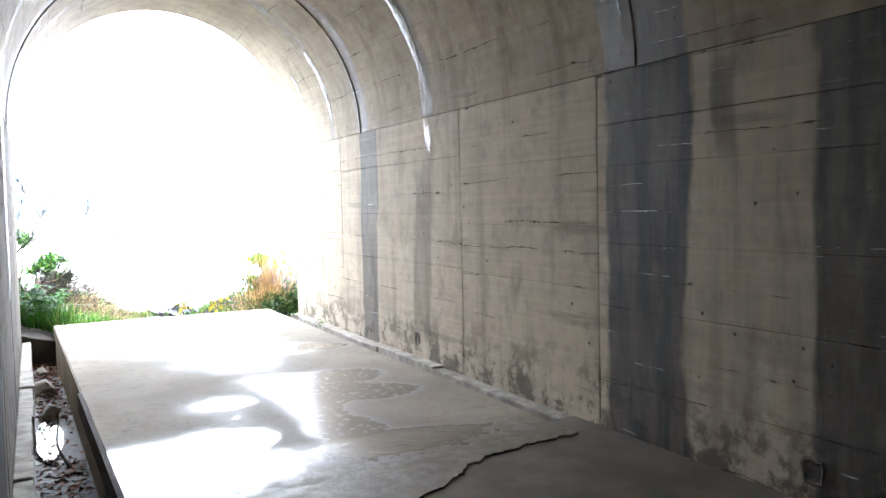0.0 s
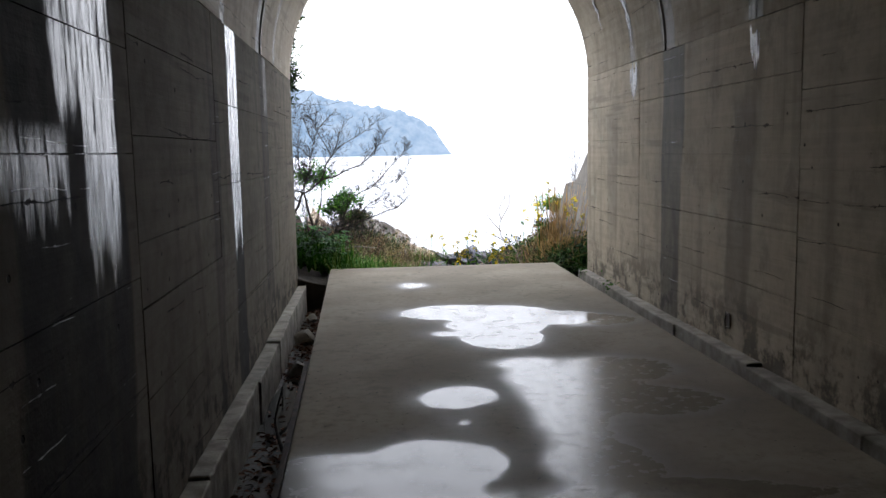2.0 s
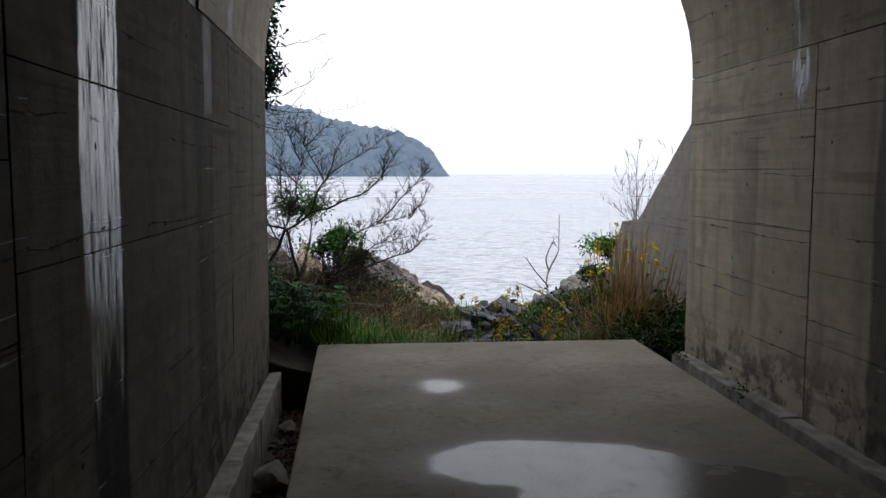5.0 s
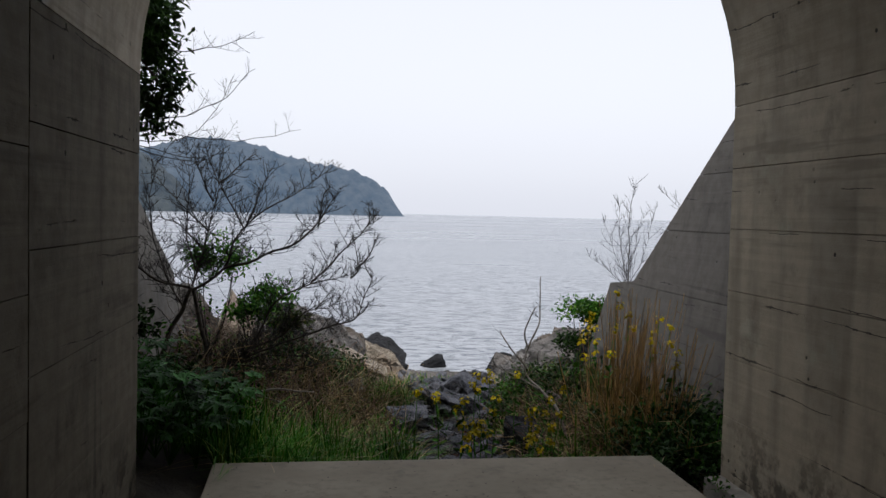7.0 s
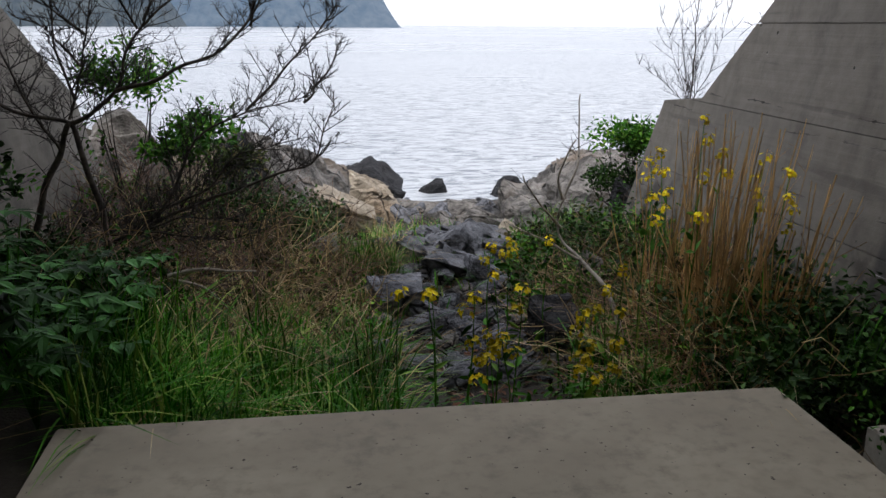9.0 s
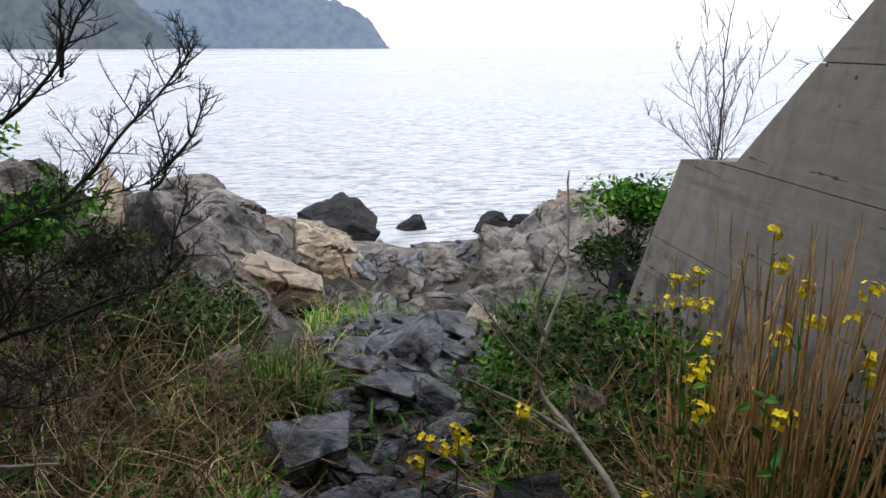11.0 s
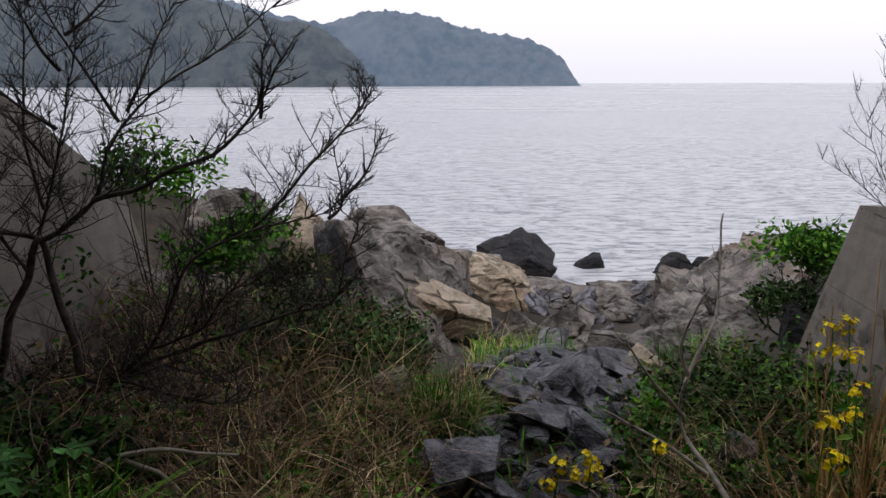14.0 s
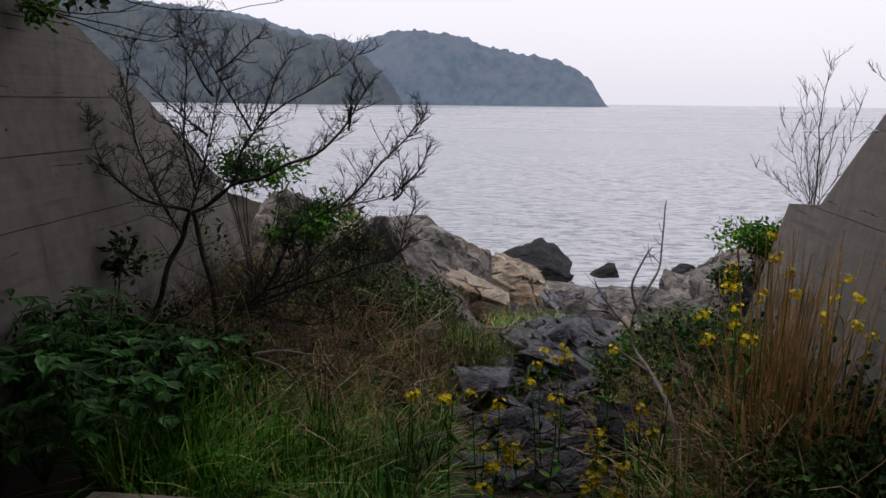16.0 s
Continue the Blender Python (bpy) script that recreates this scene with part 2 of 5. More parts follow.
def slab_shader():
    """Smooth slab concrete with standing rain water, damp round it, and a rough washed end."""
    s = Shader("slab_concrete")
    x, y, z = s.axes()
    w1, w2 = s.noise(1.7, 3), s.noise(6, 4)
    warp = s.math("ADD", s.math("MULTIPLY", s.math("SUBTRACT", w1, 0.5), 0.16), s.math("MULTIPLY", s.math("SUBTRACT", w2, 0.5), 0.06))
    deep = [(2.0, 10.2, 0.58, 0.4), (2.5, 10.0, 0.55, 0.48), (2.95, 9.78, 0.45, 0.36), (2.3, 9.1, 0.4, 0.52), (2.35, 9.55, 0.5, 0.42), (1.84, 9.25, 0.14, 0.12),
            (1.77, 7.39, 0.27, 0.26), (1.755, 6.88, 0.06, 0.08), (1.55, 6.27, 0.38, 0.38), (1.05, 6.15, 0.5, 0.36), (1.1, 5.75, 0.7, 0.45)]
    shallow = [(1.68, 11.9, 0.18, 0.22), (2.36, 8.15, 0.28, 0.22), (2.4, 7.72, 0.27, 0.42), (2.5, 7.3, 0.3, 0.4), (2.95, 7.9, 0.5, 0.4), (3.0, 7.15, 0.5, 0.36), (2.75, 7.5, 0.3, 0.6), (2.4, 6.8, 0.26, 0.5), (2.4, 6.15, 0.32, 0.45), (2.5, 7.2, 0.3, 0.5), (3.3, 9.62, 0.5, 0.3), (2.6, 5.7, 0.6, 0.3)]
    def union(blobs):
        f = None
        for e in blobs:
            v = blob(s, x, y, *e)
            if f is None:
                f = v
            else:
                f = s.math("SMOOTH_MAX", f, v)
                f.node.inputs[2].default_value = 0.16
        return s.math("ADD", f, warp)
    pool = s.ramp(union(deep), 0.0, 0.05)
    film = s.ramp(union(shallow), -0.05, 0.1)
    washed = s.ramp(s.math("ADD", y, s.math("MULTIPLY", warp, 1.5)), 6.0, 5.7)
    damp = s.ramp(union(deep + shallow), -0.28, 0.06)
    grain, fine, cloud = s.noise(14, 6), s.noise(160, 3), s.noise(0.8, 5)
    c = s.mix(s.ramp(cloud, 0.3, 0.7), (0.235, 0.202, 0.153), (0.37, 0.325, 0.25))
    c = s.mix(s.ramp(grain, 0.4, 0.75, 0, 0.45), c, (0.2, 0.175, 0.135))
    c = s.mix(s.ramp(s.noise(3.5, 6, None, 0.7), 0.5, 0.72, 0, 0.55), c, (0.15, 0.132, 0.105))
    specks = s.ramp(s.noise(26, 2), 0.68, 0.73)
    c = s.mix(specks, c, (0.06, 0.05, 0.04))
    c = s.mix(s.math("MULTIPLY", s.math("MAXIMUM", damp, washed), 0.55), c, (0.12, 0.102, 0.076))
    c = s.mix(pool, c, (0.09, 0.085, 0.075))
    lumps = s.noise(9, 7, None, 0.7)
    rough = s.math("SUBTRACT", 0.92, s.math("MULTIPLY", damp, 0.3))
    rough = s.math("SUBTRACT", rough, s.math("MULTIPLY", film, s.ramp(grain, 0.35, 0.65, 0.45, 0.33)))
    rough = s.math("SUBTRACT", rough, s.math("MULTIPLY", washed, s.ramp(lumps, 0.4, 0.6, 0.5, 0.2)))
    rough = s.math("MULTIPLY", rough, s.math("SUBTRACT", 1.0, s.math("MULTIPLY", pool, s.ramp(s.noise(5, 6, None, 0.65), 0.3, 0.7, 0.72, 0.5))))
    dry = s.math("SUBTRACT", 1.0, pool)
    h = s.math("MULTIPLY", dry, s.math("ADD", s.math("MULTIPLY", fine, 0.12), s.math("MULTIPLY", grain, 0.2)))
    h = s.math("ADD", h, s.math("MULTIPLY", s.math("MULTIPLY", washed, dry), s.math("MULTIPLY", lumps, 2.2)))
    return s.done(c, rough, h, 0.008, 0.55, Specular_IOR_Level=0.35)


def plain_rough(name, a, b, scale=6, rough=0.85, depth=0.01, spread=0.0, fine=60):
    s = Shader(name)
    n, f = s.noise(scale, 6), s.noise(fine, 4)
    c = s.mix(s.ramp(n, 0.3, 0.7), a, b)
    if spread:
        c = s.mul(c, s.mix(s.random(), (1 - spread,) * 3, (1 + spread,) * 3))
    return s.done(c, rough, s.math("ADD", n, s.math("MULTIPLY", f, 0.3)), depth, 0.7)


def rock_shader(name, dark, light, stain, wet=0.0):
    s = Shader(name)
    n, f, big = s.noise(2.2, 8, None, 0.62), s.noise(22, 6, None, 0.6), s.noise(0.7, 4)
    layers = s.noise(1.0, 5, (2.0, 2.0, 9.0), 0.6, 0.6)
    c = s.mix(s.ramp(n, 0.32, 0.68), dark, light)
    c = s.mix(s.ramp(big, 0.48, 0.7, 0, 0.7), c, stain)
    c = s.mix(s.ramp(f, 0.5, 0.75, 0, 0.5), c, tuple(0.45 * v for v in dark))
    c = s.mix(s.ramp(layers, 0.56, 0.64, 0, 0.65), c, tuple(0.3 * v for v in dark))
    cracks = s.n.new("ShaderNodeTexVoronoi")
    cracks.feature = "DISTANCE_TO_EDGE"
    cracks.inputs["Scale"].default_value = 1.7
    warp = s.n.new("ShaderNodeMix")
    warp.data_type = "VECTOR"
    warp.inputs[0].default_value = 0.22
    s.put(warp.inputs[4], s.co)
    bend = s.n.new("ShaderNodeTexNoise")
    bend.inputs["Scale"].default_value = 2.5
    s.l.new(s.co, bend.inputs["Vector"])
    s.put(warp.inputs[5], bend.outputs["Color"])
    s.l.new(warp.outputs[1], cracks.inputs["Vector"])
    gap = s.math("MULTIPLY", s.ramp(cracks.outputs["Distance"], 0.05, 0.008), s.ramp(s.noise(1.3, 3), 0.42, 0.58))
    c = s.mix(gap, c, tuple(0.25 * v for v in dark))
    h = s.math("ADD", n, s.math("ADD", s.math("MULTIPLY", f, 0.35), s.math("SUBTRACT", s.math("MULTIPLY", layers, 0.5), s.math("MULTIPLY", gap, 0.5))))
    return s.done(c, 0.85 - 0.15 * wet, h, 0.16, 1.0, Specular_IOR_Level=0.3)


def leaf_shader(name, a, b, c2, rough=0.5, through=0.25):
    s = Shader(name)
    r = s.island()
    c = s.mix(s.ramp(r, 0.0, 0.6), a, b)
    c = s.mix(s.ramp(r, 0.7, 1.0), c, c2)
    c = s.mul(c, s.mix(s.ramp(s.noise(2.2, 4), 0.3, 0.7), (0.35, 0.35, 0.35), (1.75, 1.75, 1.75)))
    s.b.inputs["Subsurface Weight"].default_value = 0.0
    s.b.inputs["Transmission Weight"].default_value = 0.0
    return s.done(c, rough + 0.08, Specular_IOR_Level=0.12)


M_SLAB = slab_shader()
M_OLD = plain_rough("wet_old_floor", (0.085, 0.076, 0.062), (0.16, 0.142, 0.115), 3, 0.42, 0.006)
M_KERB = plain_rough("kerb_concrete", (0.2, 0.185, 0.155), (0.4, 0.37, 0.31), 7, 0.85, 0.012, 0.12)
M_GUTTER = plain_rough("gutter_mud_and_hole_shade", (0.035, 0.028, 0.02), (0.09, 0.07, 0.05), 9, 0.6, 0.02)
M_RUST = plain_rough("rusted_steel", (0.02, 0.016, 0.014), (0.06, 0.038, 0.028), 12, 0.9, 0.004)
M_SOIL = plain_rough("soil", (0.014, 0.012, 0.009), (0.05, 0.042, 0.03), 4, 0.95, 0.05)
M_ROCK_GREY = rock_shader("grey_rock", (0.042, 0.039, 0.036), (0.31, 0.285, 0.26), (0.22, 0.165, 0.12))
M_ROCK_TAN = rock_shader("pale_tan_rock", (0.28, 0.23, 0.17), (0.56, 0.48, 0.38), (0.36, 0.24, 0.14))
# Wet sea rocks, and dark rock added where a hollow lies in shade.
M_ROCK_DARK = rock_shader("dark_wet_and_shaded_rock", (0.011, 0.011, 0.013), (0.034, 0.034, 0.038), (0.026, 0.024, 0.021), 1.0)
M_ROCK_SLATE = rock_shader("slate_blue_rock", (0.034, 0.035, 0.042), (0.29, 0.295, 0.325), (0.1, 0.085, 0.07))
M_BARK = plain_rough("grey_brown_bark", (0.02, 0.016, 0.013), (0.075, 0.06, 0.047), 18, 0.9, 0.01)
M_BRAMBLE = plain_rough("dead_bramble", (0.045, 0.028, 0.02), (0.2, 0.125, 0.09), 14, 0.9, 0.004)
M_TWIG = plain_rough("dark_twig", (0.012, 0.01, 0.009), (0.035, 0.028, 0.023), 20, 0.9, 0.004)
M_DEADWOOD = plain_rough("bleached_dead_wood", (0.2, 0.175, 0.145), (0.38, 0.34, 0.29), 20, 0.9, 0.006)
M_LEAF_DARK = leaf_shader("dark_evergreen_leaf", (0.01, 0.028, 0.006), (0.026, 0.065, 0.012), (0.06, 0.125, 0.025), 0.5)
M_LEAF = leaf_shader("fresh_green_leaf", (0.018, 0.08, 0.005), (0.05, 0.17, 0.012), (0.14, 0.26, 0.03), 0.5)
M_LEAF_BLUE = leaf_shader("broad_green_leaf", (0.011, 0.046, 0.007), (0.025, 0.09, 0.014), (0.065, 0.19, 0.045), 0.5)
M_GRASS = leaf_shader("green_grass", (0.014, 0.085, 0.003), (0.055, 0.2, 0.008), (0.26, 0.34, 0.07), 0.5)
M_DRY = leaf_shader("dry_grass", (0.2, 0.13, 0.06), (0.36, 0.26, 0.13), (0.52, 0.42, 0.26), 0.7)
M_STALK = leaf_shader("dry_brown_stalk", (0.3, 0.16, 0.06), (0.52, 0.33, 0.14), (0.7, 0.52, 0.28), 0.7)
M_STALK_LOW = leaf_shader("fallen_reddish_stalk_leaf", (0.09, 0.035, 0.014), (0.2, 0.09, 0.035), (0.36, 0.22, 0.1), 0.7)
M_SCRUB = leaf_shader("olive_scrub_leaf", (0.024, 0.045, 0.008), (0.07, 0.105, 0.02), (0.22, 0.17, 0.08), 0.6)
M_PETAL = leaf_shader("yellow_petal", (0.72, 0.56, 0.01), (0.85, 0.68, 0.015), (0.9, 0.75, 0.05), 0.5)
M_LITTER = leaf_shader("leaf_litter", (0.05, 0.028, 0.016), (0.13, 0.06, 0.035), (0.24, 0.14, 0.1), 0.6)
def calcite(name, thin, thick, gloss):
    s = Shader(name)
    streak = s.ramp(s.noise(1.0, 6, (14, 26, 1.3), 0.65), 0.32, 0.62)
    along = s.n.new("ShaderNodeSeparateXYZ")
    s.l.new(s.n["Texture Coordinate"].outputs["Generated"], along.inputs[0])
    worn = s.math("ADD", s.noise(1.0, 7, (16, 22, 0.8), 0.68), s.math("MULTIPLY", s.ramp(along.outputs["Z"], 0.0, 0.75), 0.34))
    worn = s.math("SUBTRACT", worn, s.math("MULTIPLY", s.ramp(s.noise(9, 5, None, 0.7), 0.5, 0.75), 0.22))
    return s.done(s.mix(streak, thin, thick), s.ramp(streak, 0, 1, *gloss), s.noise(40, 5), 0.006, 0.6, Alpha=s.ramp(worn, 0.5, 0.74, 0, 0.95))


M_CALCITE = calcite("calcite_crust", (0.2, 0.2, 0.205), (0.78, 0.78, 0.8), (0.2, 0.4))
M_CALCITE_WET = calcite("wet_calcite_crust", (0.05, 0.05, 0.053), (0.36, 0.36, 0.375), (0.1, 0.28))
s = Shader("gutter_water")
M_POOL = s.done((0.03, 0.032, 0.03), 0.04, s.noise(7, 3), 0.002, 0.3)
s = Shader("sea_water")
near = s.math("ADD", s.math("MULTIPLY", s.noise(9.0, 4, (0.35, 1.5, 1), 0.65), 0.35), s.math("MULTIPLY", s.noise(2.6, 5, (0.4, 1.4, 1), 0.6, 0.6), 1.0))
near = s.math("ADD", near, s.math("MULTIPLY", s.noise(0.35, 4, (0.4, 1.5, 1)), 3.0))
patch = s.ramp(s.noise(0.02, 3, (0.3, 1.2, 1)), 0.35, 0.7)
# Reflected sky is painted as pale colour, wave facets turned from it as dark.
chop_shade = s.ramp(s.noise(2.6, 10, (0.42, 1.1, 1), 0.8, 0.6), 0.47, 0.57)
M_SEA = s.done(s.mix(chop_shade, s.mix(patch, (0.42, 0.44, 0.47), (0.49, 0.51, 0.54)), (0.1, 0.12, 0.15)), s.ramp(patch, 0, 1, 0.27, 0.36), near, 0.1, 1.0, IOR=1.33, Specular_IOR_Level=0.8)


# Distance haze is put in as a faint blue glow of the hillside itself.
def hill_shader(name, dark, light, haze_glow, amount):
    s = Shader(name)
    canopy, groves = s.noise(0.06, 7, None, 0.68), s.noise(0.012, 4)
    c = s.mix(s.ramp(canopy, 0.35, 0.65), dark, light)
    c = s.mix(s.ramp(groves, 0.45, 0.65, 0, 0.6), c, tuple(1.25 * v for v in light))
    return s.done(c, 1.0, canopy, 3.5, 0.8, Emission_Color=haze_glow, Emission_Strength=amount)


M_HILL = hill_shader("woodland_with_haze_glow", (0.02, 0.025, 0.03), (0.06, 0.062, 0.062), (0.2, 0.33, 0.52), 0.27)
M_HILL_NEAR = hill_shader("near_woodland_with_haze_glow", (0.01, 0.014, 0.014), (0.045, 0.048, 0.04), (0.22, 0.33, 0.5), 0.13)


# ---- mesh helpers ----
def link(name, bm, mat, parent=None, label="", smooth=False):
    me = bpy.data.meshes.new(name)
    bm.to_mesh(me)
    bm.free()
    if smooth:
        me.polygons.foreach_set("use_smooth", [True] * len(me.polygons))
    for m in (mat if isinstance(mat, (list, tuple)) else [mat]):
        me.materials.append(m)
    ob = new(name, me)
    if parent is not None:
        ob.parent = parent
    if label:
        tagged(ob, label)
    return ob


def part(name, bm, material, parent, label="", smooth=False):
    return link(name, bm, material, parent, label, smooth)


def mesh_of(name, verts, faces, mat, parent=None, smooth=False):
    me = bpy.data.meshes.new(name)
    me.from_pydata(verts, [], faces)
    if smooth:
        me.polygons.foreach_set("use_smooth", [True] * len(me.polygons))
    me.materials.append(mat)
    ob = new(name, me)
    if parent is not None:
        ob.parent = parent
    return ob


def box(bm, x0, x1, y0, y1, z0, z1, bevel=0.0):
    r = bmesh.ops.create_cube(bm, size=1.0, matrix=Matrix.LocRotScale(((x0 + x1) / 2, (y0 + y1) / 2, (z0 + z1) / 2), None, (x1 - x0, y1 - y0, z1 - z0)))
    if bevel:
        edges = list({e for v in r["verts"] for e in v.link_edges})
        bmesh.ops.bevel(bm, geom=edges, offset=bevel, segments=1, affect="EDGES")
    return bm


def prism(bm, outline, z0, z1):
    """An upright solid over a closed outline of (x, y)."""
    lo, hi = [bm.verts.new((x, y, z0)) for x, y in outline], [bm.verts.new((x, y, z1)) for x, y in outline]
    n = len(outline)
    bm.faces.new(hi)
    bm.faces.new(lo[::-1])
    for k in range(n):
        bm.faces.new((lo[k], lo[(k + 1) % n], hi[(k + 1) % n], hi[k]))
    bmesh.ops.recalc_face_normals(bm, faces=bm.faces)
    return bm


def side_solid(bm, outline, x0, x1):
    """A solid between two planes of x over a closed outline of (y, z)."""
    a, b = [bm.verts.new((x0, y, z)) for y, z in outline], [bm.verts.new((x1, y, z)) for y, z in outline]
    n = len(outline)
    bm.faces.new(a)
    bm.faces.new(b[::-1])
    for k in range(n):
        bm.faces.new((a[k], a[(k + 1) % n], b[(k + 1) % n], b[k]))
    bmesh.ops.recalc_face_normals(bm, faces=bm.faces)
    return bm


def n3(x, y, z=0.0):
    return noise.noise(Vector((x, y, z)))


# ---- the tunnel ----
XL, XR, SPRING, BACK = 0.22, 4.17, 2.53, -9.0
MID, RAD = (XL + XR) / 2, (XR - XL) / 2
END_L, END_R = 13.1, 13.28


def end_y(x):
    return END_L + (END_R - END_L) * (x - XL) / (XR - XL)


rng = random.Random(4)
wall_left = tagged(link("wall_left", box(bmesh.new(), XL - 0.5, XL - 0.03, BACK, END_L, -0.7, SPRING), M_WALL_L), "board-marked tunnel wall of stained damp concrete, darkened for its shade", "wall", kind="structure")
wall_right = tagged(link("wall_right", box(bmesh.new(), XR + 0.03, XR + 0.5, BACK, END_R, -0.7, SPRING), M_WALL_R), "board-marked tunnel wall of stained concrete", "wall", kind="structure")
# Out of view: a wall added behind the camera to block light there.
wall_back = tagged(link("wall_back", box(bmesh.new(), XL - 0.5, XR + 0.5, BACK - 0.4, BACK, -0.7, 5.2), M_WALL_R), "unseen wall added behind to keep light out of the tunnel", "wall", kind="structure")


def panels(wall, mat, face, out, bays):
    """Pours of concrete between the joints, one above another, each a shallow block on the wall."""
    for k, (y0, y1, levels) in enumerate(bays):
        for j in range(len(levels) - 1):
            g = 0.0022
            a0, b0 = levels[j] + g, levels[j + 1] - g
            d = out * rng.uniform(-0.0025, 0.002)
            bm = bmesh.new()
            ya, yb = y0 + 0.006, y1 - 0.006
            side_solid(bm, [(ya, a0), (yb, a0), (yb, b0), (ya, b0)], face + d, face + out * 0.032)
            bmesh.ops.bevel(bm, geom=[e for e in bm.edges if abs(e.verts[0].co.x - e.verts[1].co.x) < 1e-6 and abs(e.verts[0].co.x - face) < 0.01], offset=0.0016, segments=1, affect="EDGES")
            part("panel", bm, mat, wall)


LEV = [-0.12, 0.46, 1.02, 1.53, 2.02, SPRING]


def jitter(levels, k):
    r = random.Random(k)
    return [levels[0]] + [v + r.uniform(-0.07, 0.07) for v in levels[1:-1]] + [levels[-1]]


panels(wall_right, M_WALL_R, XR, 1, [(BACK, -3.2, jitter(LEV, 1)), (-3.2, 1.3, jitter(LEV, 2)), (1.3, 5.49, [-0.12, 0.3, 0.84, 1.3, 1.86, 2.16, SPRING]),
                                     (5.49, 7.66, [-0.12, 0.42, 0.95, 1.42, 1.95, SPRING]), (7.66, 11.08, [-0.12, 0.5, 0.98, 1.52, 2.08, SPRING]),
                                     (11.08, END_R, [-0.12, 0.36, 0.78, 1.25, 1.68, 2.1, SPRING])])
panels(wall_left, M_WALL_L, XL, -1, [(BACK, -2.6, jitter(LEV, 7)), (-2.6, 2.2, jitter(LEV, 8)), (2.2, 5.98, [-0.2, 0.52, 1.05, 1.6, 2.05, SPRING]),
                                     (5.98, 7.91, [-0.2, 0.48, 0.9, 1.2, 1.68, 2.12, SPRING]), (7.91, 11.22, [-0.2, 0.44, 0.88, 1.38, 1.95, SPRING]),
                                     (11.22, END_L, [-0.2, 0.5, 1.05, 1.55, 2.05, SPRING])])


def arch(bm, y0, y1, r0, r1, steps=40, slant0=0.0, slant1=0.0):
    """Half a ring of vault between two cross sections, from the spring line over the crown."""
    rings = []
    for yy, sl in ((y0, slant0), (y1, slant1)):
        for r in (r0, r1):
            rings.append([bm.verts.new((MID - r * math.cos(math.pi * k / steps), yy + sl * -math.cos(math.pi * k / steps), SPRING + 0.004 + r * math.sin(math.pi * k / steps))) for k in range(steps + 1)])
    a, b, c, d = rings
    for k in range(steps):
        bm.faces.new((a[k], a[k + 1], c[k + 1], c[k]))
        bm.faces.new((b[k], d[k], d[k + 1], b[k + 1]))
        bm.faces.new((a[k], b[k], b[k + 1], a[k + 1]))
        bm.faces.new((c[k], c[k + 1], d[k + 1], d[k]))
    bm.faces.new((a[0], c[0], d[0], b[0]))
    bm.faces.new((a[-1], b[-1], d[-1], c[-1]))
    return bm


bm = bmesh.new()
RINGS = [BACK, -5.0, -1.5, 2.2, 5.05, 8.36, 10.3, 11.35, None]
for k in range(len(RINGS) - 1):
    y0, y1 = RINGS[k] + 0.003, RINGS[k + 1]
    r = RAD + (0.0, 0.006, -0.006, 0.004, -0.004, 0.006, -0.008, 0.0)[k % 8]
    if y1 is None:
        arch(bm, y0, (END_L + END_R) / 2, r, RAD + 0.5, slant1=(END_R - END_L) / 2)
    else:
        arch(bm, y0, y1 - 0.003, r, RAD + 0.5)
arch(bm, BACK, END_L - 0.02, RAD + 0.06, RAD + 0.45)
bmesh.ops.recalc_face_normals(bm, faces=bm.faces)
ceiling = tagged(link("ceiling", bm, M_ARCH), "round concrete tunnel vault with ring joints and water streaks", "ceiling", kind="structure")

# unseen headwall added round the mouth against sky light, and the sloping wing walls
bm = bmesh.new()
N = 40
out_z, lo_z = 6.2, -1.2
inner = [(XR + 0.5, lo_z)] + [(XR + 0.5, SPRING)] + [(MID + (RAD + 0.5) * math.cos(math.pi * k / N), SPRING + (RAD + 0.5) * math.sin(math.pi * k / N)) for k in range(1, N)] + [(XL - 0.5, SPRING), (XL - 0.5, lo_z)]
outer = [(9.0, lo_z), (9.0, SPRING)] + [(MID + (6.8) * math.cos(math.pi * k / N), min(out_z, SPRING + 6.8 * math.sin(math.pi * k / N))) for k in range(1, N)] + [(-4.6, SPRING), (-4.6, lo_z)]
rows = []
for pts in (inner, outer):
    for back in (0.5, 0.06):
        rows.append([bm.verts.new((x, end_y(x) - back, z)) for x, z in pts])
ib, jf, ob_, of = rows
for k in range(len(inner) - 1):
    bm.faces.new((jf[k], jf[k + 1], of[k + 1], of[k]))
    bm.faces.new((ib[k], ob_[k], ob_[k + 1], ib[k + 1]))
    bm.faces.new((ib[k], ib[k + 1], jf[k + 1], jf[k]))
    bm.faces.new((ob_[k], of[k], of[k + 1], ob_[k + 1]))
bmesh.ops.recalc_face_normals(bm, faces=bm.faces)
headwall = tagged(link("portal_headwall", bm, M_OUT), "plain unseen headwall added to close off the sky round the tunnel mouth", "wall", kind="structure")

def clip(poly, z, above):
    out = []
    for (ya, za), (yb, zb) in zip(poly, poly[1:] + poly[:1]):
        ina, inb = (za >= z) == above, (zb >= z) == above
        if ina:
            out.append((ya, za))
        if ina != inb:
            f = (z - za) / (zb - za)
            out.append((ya + (yb - ya) * f, z))
    return out


